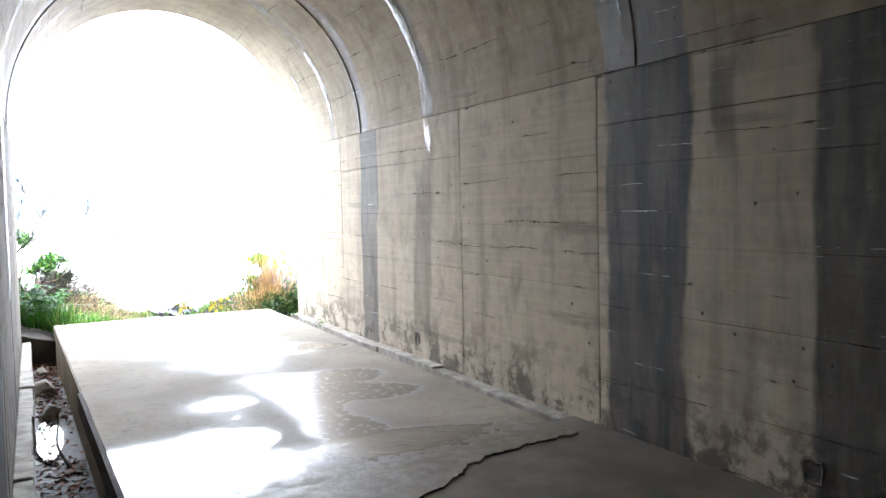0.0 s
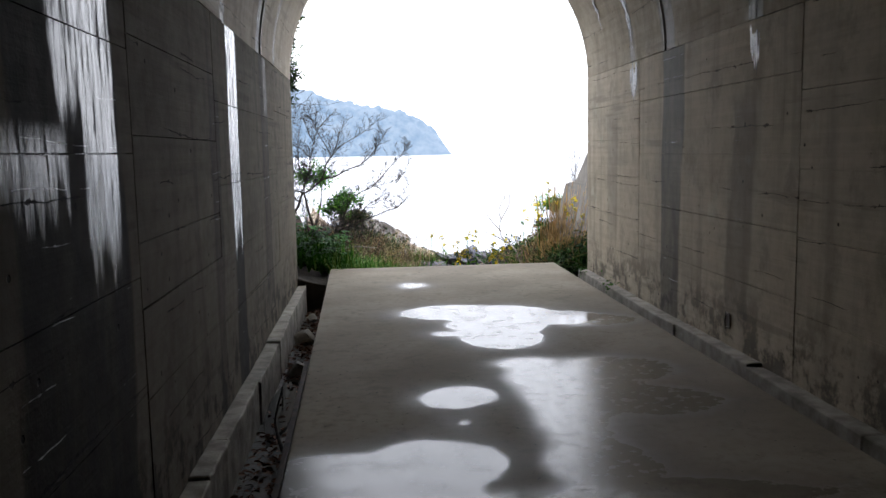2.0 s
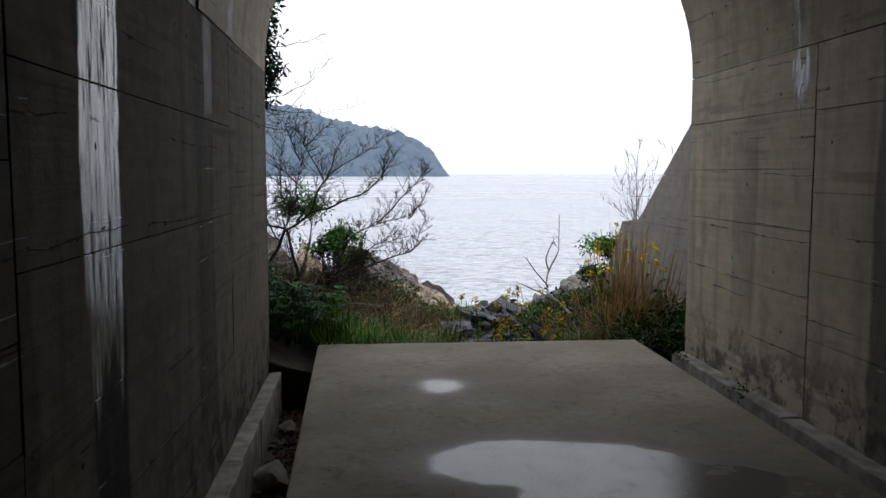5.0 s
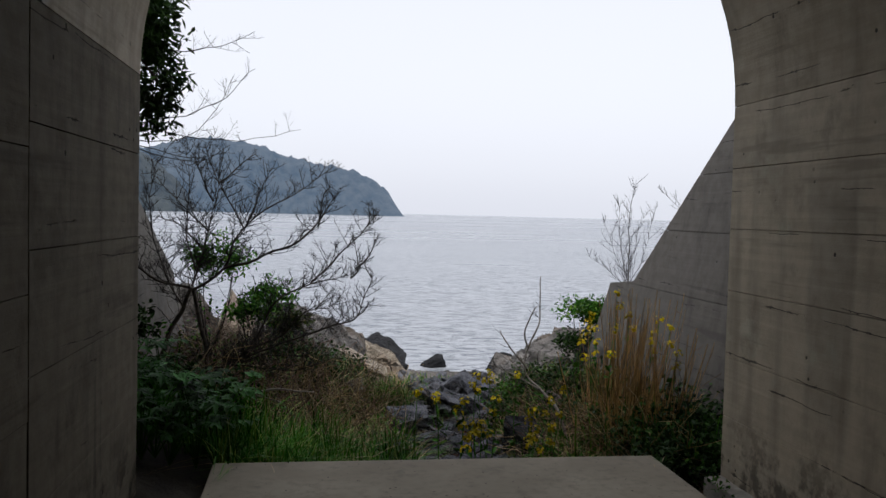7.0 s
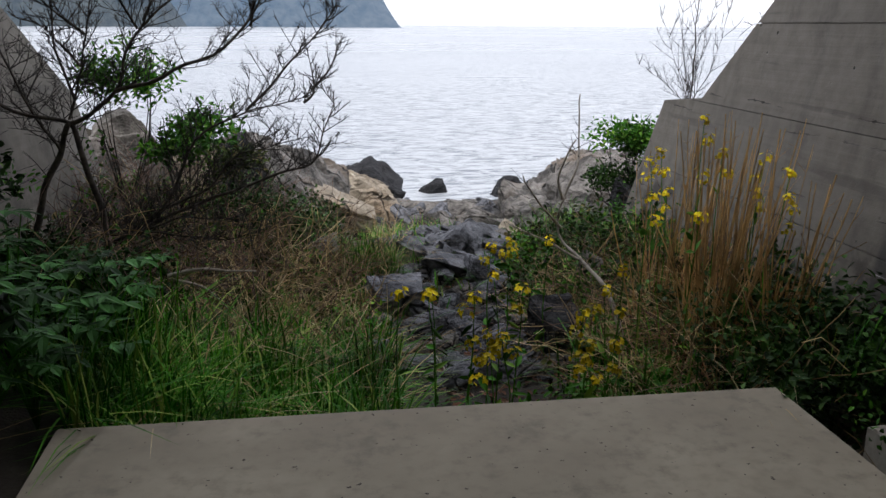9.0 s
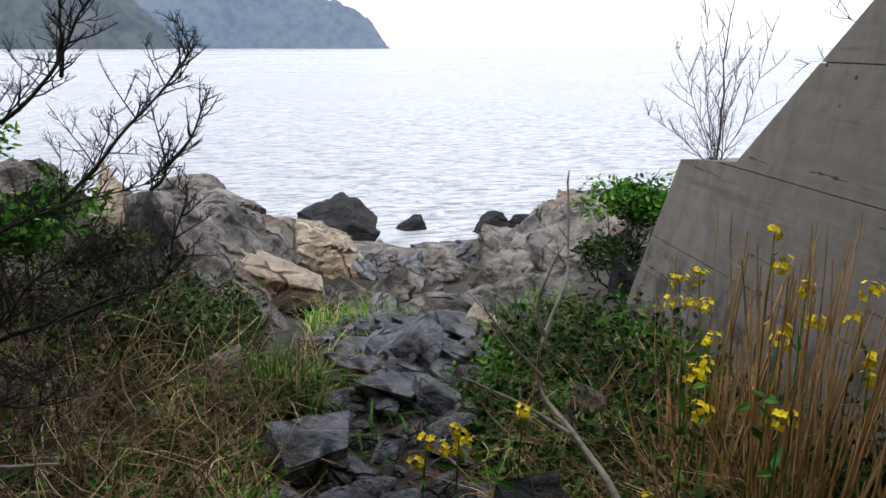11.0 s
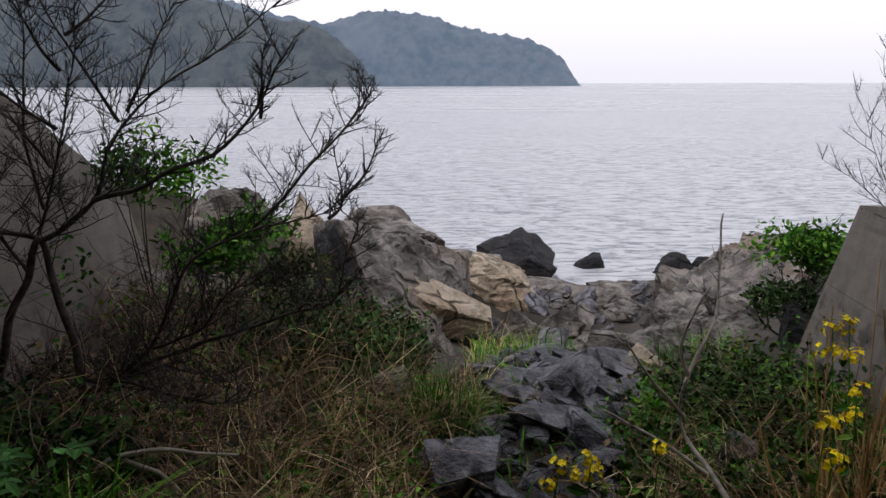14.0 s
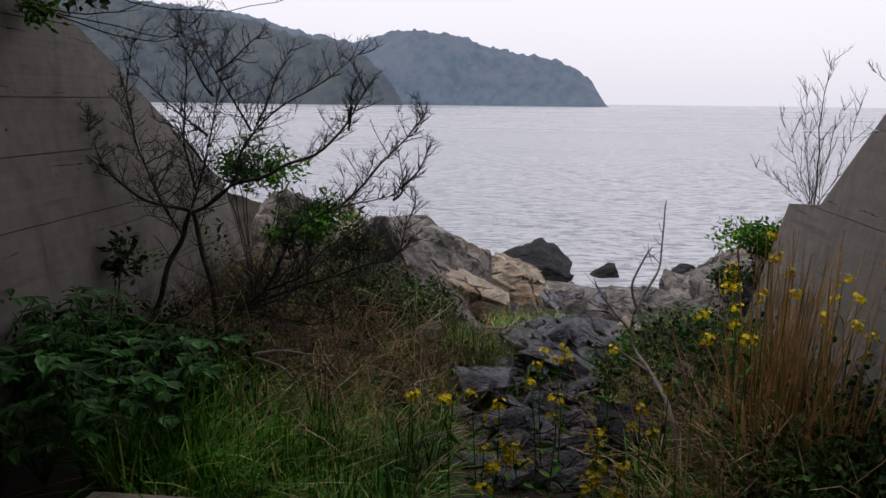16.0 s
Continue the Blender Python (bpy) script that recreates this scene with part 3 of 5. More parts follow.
def wing_wall(name, outline, face, out, levels, label, seed, batter):
    """A sloping wall cast in lifts: a core, and a shallow block for each lift on the face that shows. It leans back by batter a metre."""
    rr = random.Random(seed)

    def leaning(poly, x0, x1):
        bm = side_solid(bmesh.new(), poly, x0, x1)
        for v in bm.verts:
            v.co.x += out * batter * v.co.z
        return bm

    wall = tagged(link(name, leaning(outline, face + out * 0.03, face + out * 0.42), M_OUT), label, "wing wall", kind="structure")
    for a, b in zip(levels, levels[1:]):
        poly = clip(clip(outline, a + 0.003, True), b - 0.003, False)
        if len(poly) > 2:
            part("lift", leaning(poly, face + rr.uniform(-0.004, 0.004), face + out * 0.031), M_OUT, wall)
    return wall


wing_wall("wing_wall_right", [(13.24, -1.4), (18.3, -1.4), (17.95, -0.05), (17.68, 0.93), (16.94, 1.01), (13.24, 4.93)], 4.72, 1, [-1.4, -0.4, 0.35, 0.98, 1.62, 2.2, 2.9, 3.5, 4.2, 5.0], "sloping concrete wing wall stained dark by damp", 1, 0.19)
wing_wall("wing_wall_left", [(13.05, -1.4), (18.9, -1.4), (18.55, 0.05), (18.2, 0.95), (16.5, 1.95), (15.0, 2.78), (13.05, 3.85)], -0.36, -1, [-1.4, -0.3, 0.42, 0.98, 1.42, 1.78, 2.28, 2.8, 3.4, 4.0], "sloping concrete wing wall with board marks", 2, 0.12)


# ---- floor, slab, kerbs and gutters ----
SLAB_L0, SLAB_L1, SLAB_R, SLAB_END = 0.83, 0.625, 3.765, 13.535


def slab_left(y):
    return SLAB_L0 + (SLAB_L1 - SLAB_L0) * (y - 4.0) / (SLAB_END - 4.0)


r = random.Random(11)
ragged = [(0.83, 4.05), (1.15, 4.2), (1.4, 4.28), (1.75, 4.37), (2.1, 4.5), (2.5, 4.74), (2.75, 4.95), (3.0, 5.08), (3.4, 5.16), (3.765, 5.2)]
edge = []
for (xa, ya), (xb, yb) in zip(ragged, ragged[1:]):
    for k in range(8):
        f = k / 8
        edge.append((xa + (xb - xa) * f, ya + (yb - ya) * f + 0.05 * n3(xa * 9 + f * 5, ya * 7) + r.uniform(-0.012, 0.012)))
edge[0] = (0.83, 4.05)
outline = [(SLAB_R, SLAB_END), (SLAB_L1, SLAB_END)] + edge + [(SLAB_R, 5.2)]
bm = prism(bmesh.new(), outline, -0.62, 0.0)
bmesh.ops.bevel(bm, geom=[e for e in bm.edges if all(v.co.z > -0.01 for v in e.verts) and (abs(e.verts[0].co.y - e.verts[1].co.y) > 1 or all(v.co.y > 13 for v in e.verts))], offset=0.012, segments=2, affect="EDGES")
slab = tagged(link("concrete_slab", bm, M_SLAB), "long grey concrete slab with shallow rain puddles", "floor slab", kind="structure")
floor = tagged(link("floor", box(bmesh.new(), 0.835, 4.02, BACK, 5.6, -0.62, -0.012), M_OLD), "dark wet old concrete floor", "floor", kind="structure")
gutter_floor_left = tagged(link("gutter_floor_left", box(bmesh.new(), 0.1, 0.9, BACK, 13.4, -0.72, -0.5), M_GUTTER), "muddy bed of an open gutter", "gutter", kind="structure")
gutter_floor_right = tagged(link("gutter_floor_right", box(bmesh.new(), 3.7, 4.25, BACK, 13.4, -0.72, -0.4), M_GUTTER), "dark bed of a narrow gutter", "gutter", kind="structure")


def kerb(name, x0, x1, top, stops, seed, label):
    rr = random.Random(seed)
    root = tagged(new(name), label, "kerb", kind="structure")
    for a, b in zip(stops, stops[1:]):
        h, d = top + rr.uniform(-0.018, 0.012), rr.uniform(-0.012, 0.012)
        bm = box(bmesh.new(), x0 + (d if x0 > 2 else 0), x1 + (d if x0 < 2 else 0), a + 0.006, b - 0.006, -0.6, h)
        bmesh.ops.subdivide_edges(bm, edges=[e for e in bm.edges if abs(e.verts[0].co.y - e.verts[1].co.y) > 0.3], cuts=7)
        for v in bm.verts:
            if v.co.z > -0.3:
                v.co.z += rr.uniform(-0.007, 0.004)
                inner = (v.co.x < 3.99) if x0 > 2 else (v.co.x > x1 - 0.05)
                if inner:
                    v.co.x += rr.uniform(-0.008, 0.008)
        bmesh.ops.bevel(bm, geom=[e for e in bm.edges if all(v.co.z > -0.3 for v in e.verts)], offset=0.008, segments=1, affect="EDGES")
        part("kerb_stone", bm, M_KERB, root)
    return root


kerb("kerb_left", XL + 0.003, 0.345, -0.14, [-9, -7.6, -6.3, -5.0, -3.7, -2.4, -1.1, 0.2, 1.5, 2.8, 4.1, 5.4, 6.6, 7.2, 8.5, 9.8, 10.7, 11.6, 13.2], 3, "low chipped concrete kerb along the tunnel wall")
kerb("kerb_right", 4.03, XR - 0.002, -0.07, [-9, -7.5, -6, -4.5, -3.0, -1.5, 0.0, 1.5, 3.0, 4.2, 5.1, 6.6, 8.1, 9.6, 11.1, 12.2, 13.25], 5, "low worn concrete kerb along the tunnel wall")

# ---- the shore ----
SEA = -3.4
GY = [13.0, 13.6, 14.6, 16.0, 17.0, 18.2, 20.0, 22.0, 24.0, 27.0, 30.0, 32.5, 36.0, 60.0]
GZ = [-0.5, -0.5, -0.56, -0.64, -0.56, -0.58, -0.95, -1.6, -2.0, -2.4, -2.9, -3.35, -4.3, -9.0]


def ground(x, y):
    """Height of the land: a gully falling to the sea between banks held by the wing walls."""
    z = float(np.interp(y, GY, GZ))
    mid = 2.55 + 0.12 * (y - 16) if y > 16 else 2.55
    left, right = max(0.0, mid - 0.9 - x), max(0.0, x - mid - 0.75)
    fade = 1.0 if y < 22 else max(0.25, 1 - (y - 22) / 20)
    z += fade * (0.42 * left / (1 + 0.22 * left) + 0.30 * right)
    if y > 24:
        z += fade * 0.4 * max(0.0, 4.0 - abs(x + 3.5) * 0.5) * max(0.0, 1 - (y - 24) / 14)
    if x > 5.0 and y < 19:
        z += min(0.9, max(0.0, x - 5.25) * 1.5) * min(1.0, max(0.0, (18.6 - y) / 1.0))
    if x < -0.85 and y < 19.5:
        z += min(1.9, (-0.85 - x) * 2.5) * min(1.0, max(0.0, (19.5 - y) / 1.5))
    return z + 0.05 * n3(x * 1.3, y * 1.3) + 0.02 * n3(x * 5, y * 5)


xs = np.concatenate([np.linspace(-60, -6, 28), np.linspace(-5.6, 8.6, 96), np.linspace(9.5, 60, 28)])
ys = np.concatenate([[13.0], np.linspace(13.01, 24.0, 92), np.linspace(24.4, 62, 60)])
verts, faces = [], []
for yy in ys:
    for xx in xs:
        verts.append((xx, yy, ground(xx, yy) if yy > 13.001 else -1.6))
for j in range(len(ys) - 1):
    for i in range(len(xs) - 1):
        a = j * len(xs) + i
        faces.append((a, a + 1, a + len(xs) + 1, a + len(xs)))
ground_ob = mesh_of("ground", verts, faces, M_SOIL, smooth=True)
tagged(ground_ob, "dark earth bank falling to a rocky shore", "ground", kind="structure")
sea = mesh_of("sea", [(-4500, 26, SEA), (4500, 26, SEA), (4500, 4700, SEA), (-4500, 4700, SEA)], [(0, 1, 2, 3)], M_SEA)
tagged(sea, "calm sea reaching the horizon, sky shine painted in silver-grey", "sea", kind="structure")

# the far wooded headland
CREST = [(-900, 150), (-620, 140), (-500, 130), (-430, 120), (-371, 104), (-330, 92), (-304, 88), (-271, 80), (-238, 89), (-197, 99), (-160, 97), (-108, 92), (-67, 78), (-27, 67), (20, 60), (52, 51), (75, 40), (93, 28), (106, 12), (116, -3)]
cx_, cz_ = [p[0] for p in CREST], [p[1] for p in CREST]
verts, faces = [], []
NX, NY = 420, 30
for j in range(NY):
    f = j / (NY - 1)
    for i in range(NX):
        x = -900 + 1018 * i / (NX - 1)
        top = float(np.interp(x - 3, cx_, cz_)) + 10 * min(1.0, max(0.0, (118 - x) / 40))
        prof = math.sin(min(1.0, f * 1.7) * math.pi / 2) if f < 0.6 else 1.0 - 0.6 * (f - 0.6)
        z = top * prof
        if f > 0.02:
            z += (2.8 * n3(x * 0.05, f * 9, 3) + 3.0 * n3(x * 0.13, f * 30, 1) + 2.2 * abs(n3(x * 0.31, f * 50, 6)) + 7.0 * max(0, n3(x * 0.06, f * 14, 15)) + 4.0 * max(0, n3(x * 0.15, f * 25, 18))) * min(1.0, top / 30) * min(1, f * 6)
            z *= 1 - 0.12 * max(0.0, n3(x * 0.012, f * 2.0, 8)) * (1 - f)
        y = 1190 + 160 * f + 25 * n3(x * 0.01, 0, 5) * (1 - f) - (0.12 * (-x - 150) if x < -150 else 0)
        verts.append((x, y, SEA - 0.3 + max(0.0, z)))
for j in range(NY - 1):
    for i in range(NX - 1):
        a = j * NX + i
        faces.append((a, a + 1, a + NX + 1, a + NX))
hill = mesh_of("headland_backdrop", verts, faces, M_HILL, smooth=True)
verts, faces = [], []
NEAR = [(-900, 150), (-560, 132), (-420, 112), (-345, 100), (-309, 86), (-275, 80), (-253, 78), (-226, 72), (-205, 58), (-180, 34), (-166, 8), (-160, -3)]
nx_, nz_ = [p[0] for p in NEAR], [p[1] for p in NEAR]
for j in range(20):
    f = j / 19
    for i in range(400):
        x = -900 + 742 * i / 399
        top = float(np.interp(x, nx_, nz_)) + 2
        z = top * (math.sin(min(1.0, f * 1.5) * math.pi / 2) if f < 0.66 else 1.0 - 0.5 * (f - 0.66))
        if f > 0.02:
            z += (3.0 * n3(x * 0.06, f * 9, 13) + 2.0 * n3(x * 0.2, f * 30, 11) + 5.0 * max(0, n3(x * 0.07, f * 14, 5)) + 3.0 * max(0, n3(x * 0.16, f * 25, 8))) * min(1.0, top / 30) * min(1, f * 6)
        verts.append((x, 985 + 110 * f, SEA - 0.3 + max(0.0, z)))
for j in range(19):
    for i in range(399):
        a = j * 400 + i
        faces.append((a, a + 1, a + 401, a + 400))
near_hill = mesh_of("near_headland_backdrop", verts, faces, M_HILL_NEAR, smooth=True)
tagged(near_hill, "nearer wooded hillside above the sea with light haze painted on", "headland", kind="structure")
tagged(hill, "distant wooded headland above the sea with blue haze painted on", "headland", kind="structure")


# ---- boulders ----
def stone_mesh(seed, cuts, lump, level, keep=(0.3, 0.64), strata=0.045):
    """A stone about one unit across: a ball cut flat by random planes, then roughened."""
    rr = random.Random(seed)
    bm = bmesh.new()
    bmesh.ops.create_icosphere(bm, subdivisions=level, radius=1.0)
    planes = []
    for _ in range(cuts):
        d = Vector((rr.gauss(0, 1), rr.gauss(0, 1), rr.gauss(0, 0.9))).normalized()
        planes.append((d, rr.uniform(*keep)))
    off = Vector((seed * 3.1, seed * 1.7, 0))
    for v in bm.verts:
        p = v.co.copy()
        for _ in range(2):
            for d, k in planes:
                over = p.dot(d) - k
                if over > 0:
                    p -= d * over * 0.96
        q = p * 1.8 + off
        bed = q.z * 2.1 + 0.6 * noise.noise(q * 0.6)
        step = (bed - math.floor(bed)) - 0.5
        rough = 0.45 * noise.noise(q) + 0.4 * noise.noise(q * 2.7) + 0.28 * (0.5 - abs(noise.noise(q * 5.5))) + 0.2 * noise.noise(q * 13)
        p += p.normalized() * (lump * rough + strata * step)
        v.co = p
    return bm


def boulder(x, y, top, size, turn, seed, mat, label, cuts=15, lump=0.1, lean=(0, 0), level=5, group="", name="boulder", keep=(0.3, 0.64)):
    bm = stone_mesh(seed, cuts, lump, level, keep)
    bm.transform(Euler((radians(lean[0]), radians(lean[1]), radians(turn))).to_matrix().to_4x4())
    lo = [min(v.co[k] for v in bm.verts) for k in range(3)]
    hi = [max(v.co[k] for v in bm.verts) for k in range(3)]
    for v in bm.verts:
        for k in range(3):
            v.co[k] = (v.co[k] - (lo[k] + hi[k]) / 2) / (hi[k] - lo[k]) * size[k]
        v.co.z += size[2] / 2
    ob = link(name, bm, mat, smooth=True)
    ob.data.set_sharp_from_angle(angle=radians(24))
    ob.location = (x, y, top - size[2])
    return tagged(ob, label, "rock", group)


boulder(-0.85, 33.9, -1.47, (2.05, 1.7, 1.75), 10, 3, M_ROCK_GREY, "large rounded grey boulder at the water's edge", cuts=9, lump=0.05, keep=(0.62, 0.85))
boulder(2.92, 33.3, -2.06, (2.15, 1.6, 1.7), 25, 55, M_ROCK_DARK, "black wet boulder standing in the sea")
boulder(5.07, 35.0, -2.98, (0.95, 0.7, 0.8), 0, 6, M_ROCK_DARK, "small black wet rock just above the water")
boulder(7.15, 34.3, -2.82, (1.25, 1.0, 1.0), 20, 7, M_ROCK_DARK, "low black wet rock at the water's edge")
boulder(8.3, 35.0, -3.0, (1.1, 0.9, 0.8), 70, 8, M_ROCK_DARK, "low black wet rock at the water's edge")
boulder(-0.26, 23.3, 0.26, (0.7, 0.6, 1.4), 0, 14, M_ROCK_TAN, "orange-brown pointed boulder behind the shrub", cuts=14)
boulder(-0.95, 22.2, 0.5, (0.95, 1.1, 1.3), 50, 15, M_ROCK_GREY, "broad pale grey boulder behind the shrub", cuts=10)
boulder(-2.0, 25.0, 0.1, (2.4, 2.2, 2.0), 50, 25, M_ROCK_GREY, "broad pale grey boulder behind the shrub", cuts=10)
boulder(0.5, 26.5, -0.75, (2.2, 2.6, 1.9), 70, 16, M_ROCK_GREY, "low weathered grey rock by the sea", cuts=12)
boulder(1.2, 29.6, -1.75, (3.0, 2.4, 1.5), 70, 26, M_ROCK_GREY, "low weathered grey rock by the sea", cuts=12)
boulder(2.46, 22.5, -1.42, (0.36, 0.36, 0.5), 0, 27, M_ROCK_TAN, "small pale rounded stone", level=4)
boulder(2.85, 24.2, -1.64, (0.75, 0.7, 0.7), 40, 28, M_ROCK_GREY, "dark grey angular stone on the shore")
boulder(3.5, 24.1, -1.52, (0.95, 0.9, 0.7), 10, 29, M_ROCK_GREY, "flat grey rock by the water")
boulder(4.1, 28.0, -2.15, (1.9, 1.8, 1.0), 0, 17, M_ROCK_GREY, "low brown rock shelf by the water")
boulder(3.3, 29.5, -2.4, (1.8, 1.6, 0.9), 30, 30, M_ROCK_GREY, "low brown rock shelf by the water")
boulder(5.2, 29.8, -2.5, (1.6, 1.8, 0.9), 60, 31, M_ROCK_GREY, "low grey rock shelf by the water")
boulder(6.0, 26.5, -1.55, (1.6, 2.4, 1.6), 30, 32, M_ROCK_GREY, "layered grey rock ridge running to the sea", cuts=15)
boulder(9.4, 29.5, -1.6, (2.6, 3.4, 1.9), 20, 21, M_ROCK_GREY, "low grey rocks at the water's edge", cuts=13)
boulder(3.62, 19.5, -0.53, (0.95, 0.8, 0.5), 20, 33, M_ROCK_GREY, "low grey rock beside the path")
boulder(3.75, 18.8, -0.45, (0.36, 0.36, 0.35), 0, 34, M_ROCK_TAN, "small brown stone beside the path", level=4)
boulder(5.25, 20.9, -0.1, (0.9, 1.6, 1.2), 0, 35, M_ROCK_GREY, "grey rock below the green bush", cuts=14)
boulder(4.86, 18.3, 0.1, (0.4, 0.5, 1.0), 0, 36, M_ROCK_DARK, "dark block of rock against the wing wall", cuts=14, level=4)
boulder(1.72, 17.4, -0.2, (0.34, 0.3, 0.34), 0, 37, M_ROCK_GREY, "dark grey stone in the scrub", level=4)
boulder(3.82, 16.3, -0.12, (0.26, 0.24, 0.3), 0, 38, M_ROCK_GREY, "grey stone in the weeds", level=4)
boulder(0.75, 14.95, -0.25, (0.34, 0.3, 0.36), 30, 39, M_ROCK_GREY, "square grey stone in the grass", level=4)
# This stone's dark colour stands for the shaded hollow beneath the shrub.
boulder(0.35, 15.6, 0.08, (0.75, 0.5, 0.8), 30, 40, M_ROCK_DARK, "dark stone put in for the shaded hollow under the shrub", level=4)
boulder(2.95, 17.8, -0.22, (0.6, 0.75, 0.5), 20, 41, M_ROCK_SLATE, "large ledge of slate-blue rock", cuts=16, lump=0.12)
boulder(2.45, 17.9, -0.32, (0.45, 0.5, 0.36), -30, 42, M_ROCK_SLATE, "ledge of slate-blue rock", cuts=16, lump=0.12)
boulder(3.1, 17.0, -0.32, (0.46, 0.5, 0.42), 50, 43, M_ROCK_SLATE, "block of slate-blue rock", cuts=16)


def split_rock(corners, seed, mat, label, rough=0.055, sink=0.5, name="boulder"):
    """An angular broken rock: the solid spanned by its corners and their feet in the ground, cracked and weathered."""
    bm = bmesh.new()
    low = sum(c[2] for c in corners) / len(corners)
    for x, y, z in corners:
        bm.verts.new((x, y, z))
        if z < low + 0.15:
            bm.verts.new((x, y + 0.25, min(z, ground(x, y)) - sink))
    r = bmesh.ops.convex_hull(bm, input=list(bm.verts))
    loose = [e for e in set(r["geom_interior"] + r["geom_unused"]) if isinstance(e, bmesh.types.BMVert)]
    bmesh.ops.delete(bm, geom=loose, context="VERTS")
    for _ in range(6):
        edges = [e for e in bm.edges if e.calc_length() > 0.07]
        if len(bm.faces) > 9000 or not edges:
            break
        bmesh.ops.subdivide_edges(bm, edges=edges, cuts=1)
        bmesh.ops.triangulate(bm, faces=[f for f in bm.faces if len(f.verts) > 3])
    bm.normal_update()
    tilt = Vector((0.35, -0.25, 1.0)).normalized()
    shift = {}
    for v in bm.verts:
        q = v.co * 1.5 + Vector((seed * 2.3, 0, seed))
        bed = v.co.dot(tilt) * 5.5 + 0.9 * noise.noise(q)
        step = bed - math.floor(bed)
        crack = max(0.0, 1 - abs(noise.noise(q * 1.3 + Vector((7, 3, 1)))) * 14)
        d = 0.7 * noise.noise(q) + 0.5 * noise.noise(q * 3.1) + 0.3 * noise.noise(q * 8) + 0.15 * noise.noise(q * 19) + 0.55 * (step - 0.5) - 0.8 * crack
        shift[v] = v.normal * rough * d
    for v, d in shift.items():
        v.co += d
    c = sum((v.co for v in bm.verts), Vector()) / len(bm.verts)
    bm.transform(Matrix.Translation(-c))
    ob = link(name, bm, mat, smooth=True)
    ob.data.set_sharp_from_angle(angle=radians(30))
    ob.location = c
    return tagged(ob, label, "rock")


split_rock([(0.83, 20.2, 0.39), (0.4, 20.9, 0.15), (1.32, 21.8, -0.14), (2.05, 22.6, -0.48), (2.1, 22.2, -0.69), (1.28, 19.75, -0.36), (1.64, 19.6, -0.78), (1.85, 20.2, -0.72), (1.87, 21.0, -0.62), (0.75, 21.0, -0.5)],
           1, M_ROCK_GREY, "big slanting split grey boulder above the shore", 0.07)
split_rock([(1.27, 20.35, -0.22), (1.42, 21.4, -0.42), (1.76, 21.0, -0.44), (2.38, 21.2, -0.8), (2.4, 21.0, -0.93), (2.11, 20.75, -0.82), (1.76, 20.2, -0.5)],
           2, M_ROCK_TAN, "flat pale slab of rock lying on boulders", 0.03, 0.02)
split_rock([(2.05, 24.8, -0.9), (1.72, 24.6, -1.47), (2.0, 24.4, -1.63), (3.03, 24.8, -1.55), (3.11, 24.6, -2.0), (2.92, 25.4, -1.3), (2.3, 24.3, -0.98), (2.75, 25.6, -1.3), (2.49, 24.3, -1.9)],
           3, M_ROCK_TAN, "pale tan angular boulder above the water", 0.08)
split_rock([(4.49, 23.0, -1.33), (5.48, 24.5, -1.17), (6.29, 26.0, -0.98), (7.14, 27.0, -0.94), (8.38, 27.0, -0.9), (7.18, 24.0, -0.95), (6.17, 22.5, -0.85), (5.0, 22.5, -1.25), (4.53, 22.8, -1.57)],
           4, M_ROCK_GREY, "layered grey rock ridge running to the sea", 0.13)
split_rock([(3.93, 19.4, -0.52), (4.23, 19.9, -0.5), (4.96, 20.0, -0.42), (4.99, 19.7, -0.56), (4.74, 19.2, -0.75), (4.32, 19.1, -0.72), (3.94, 19.2, -0.66)],
           5, M_ROCK_GREY, "long grey block of rock beside the gully", 0.07)
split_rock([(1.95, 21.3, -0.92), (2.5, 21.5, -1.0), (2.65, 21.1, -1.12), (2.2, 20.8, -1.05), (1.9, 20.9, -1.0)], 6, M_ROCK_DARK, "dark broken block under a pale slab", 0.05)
# Dark wedge added in place of the shaded cavity below the slab's overhang.
split_rock([(0.52, 20.6, 0.14), (0.81, 20.1, 0.36), (1.24, 19.64, -0.38), (0.75, 19.85, -0.45), (0.5, 20.4, -0.3)], 10, M_ROCK_DARK, "dark wedge with a sharp crest, added for the slab's shaded cavity", 0.04)
rl = random.Random(77)
for k in range(26):
    y = 17.1 + 1.7 * rl.random()
    x = 3.0 + 0.12 * (y - 17.5) + rl.uniform(-0.5, 0.5)
    wide, deep_, turn = rl.uniform(0.14, 0.3), rl.uniform(0.1, 0.2), rl.uniform(-0.4, 0.5)
    rim = []
    for q in range(6):
        a = turn + q * math.pi / 3 + rl.uniform(-0.25, 0.25)
        u, w = wide * math.cos(a), deep_ * math.sin(a)
        rim.append((x + u, y + w, ground(x, y) + 0.09 + rl.uniform(0.0, 0.06) - 0.28 * u + 0.2 * w))
    split_rock(rim, 20 + k, M_ROCK_SLATE, "flat tilted plate of slate-blue bedrock", 0.03, 0.12, "bedrock_plate")["group"] = "plates of the slate ledge"
split_rock([(2.05, 16.6, -0.36), (2.5, 16.75, -0.38), (2.45, 16.4, -0.44), (2.15, 16.25, -0.46)], 8, M_ROCK_SLATE, "flat block of slate-blue rock", 0.04)
split_rock([(3.1, 15.5, -0.2), (3.4, 15.6, -0.22), (3.45, 15.3, -0.32), (3.2, 15.2, -0.34)], 9, M_ROCK_DARK, "dark rough stone among the weeds", 0.05)

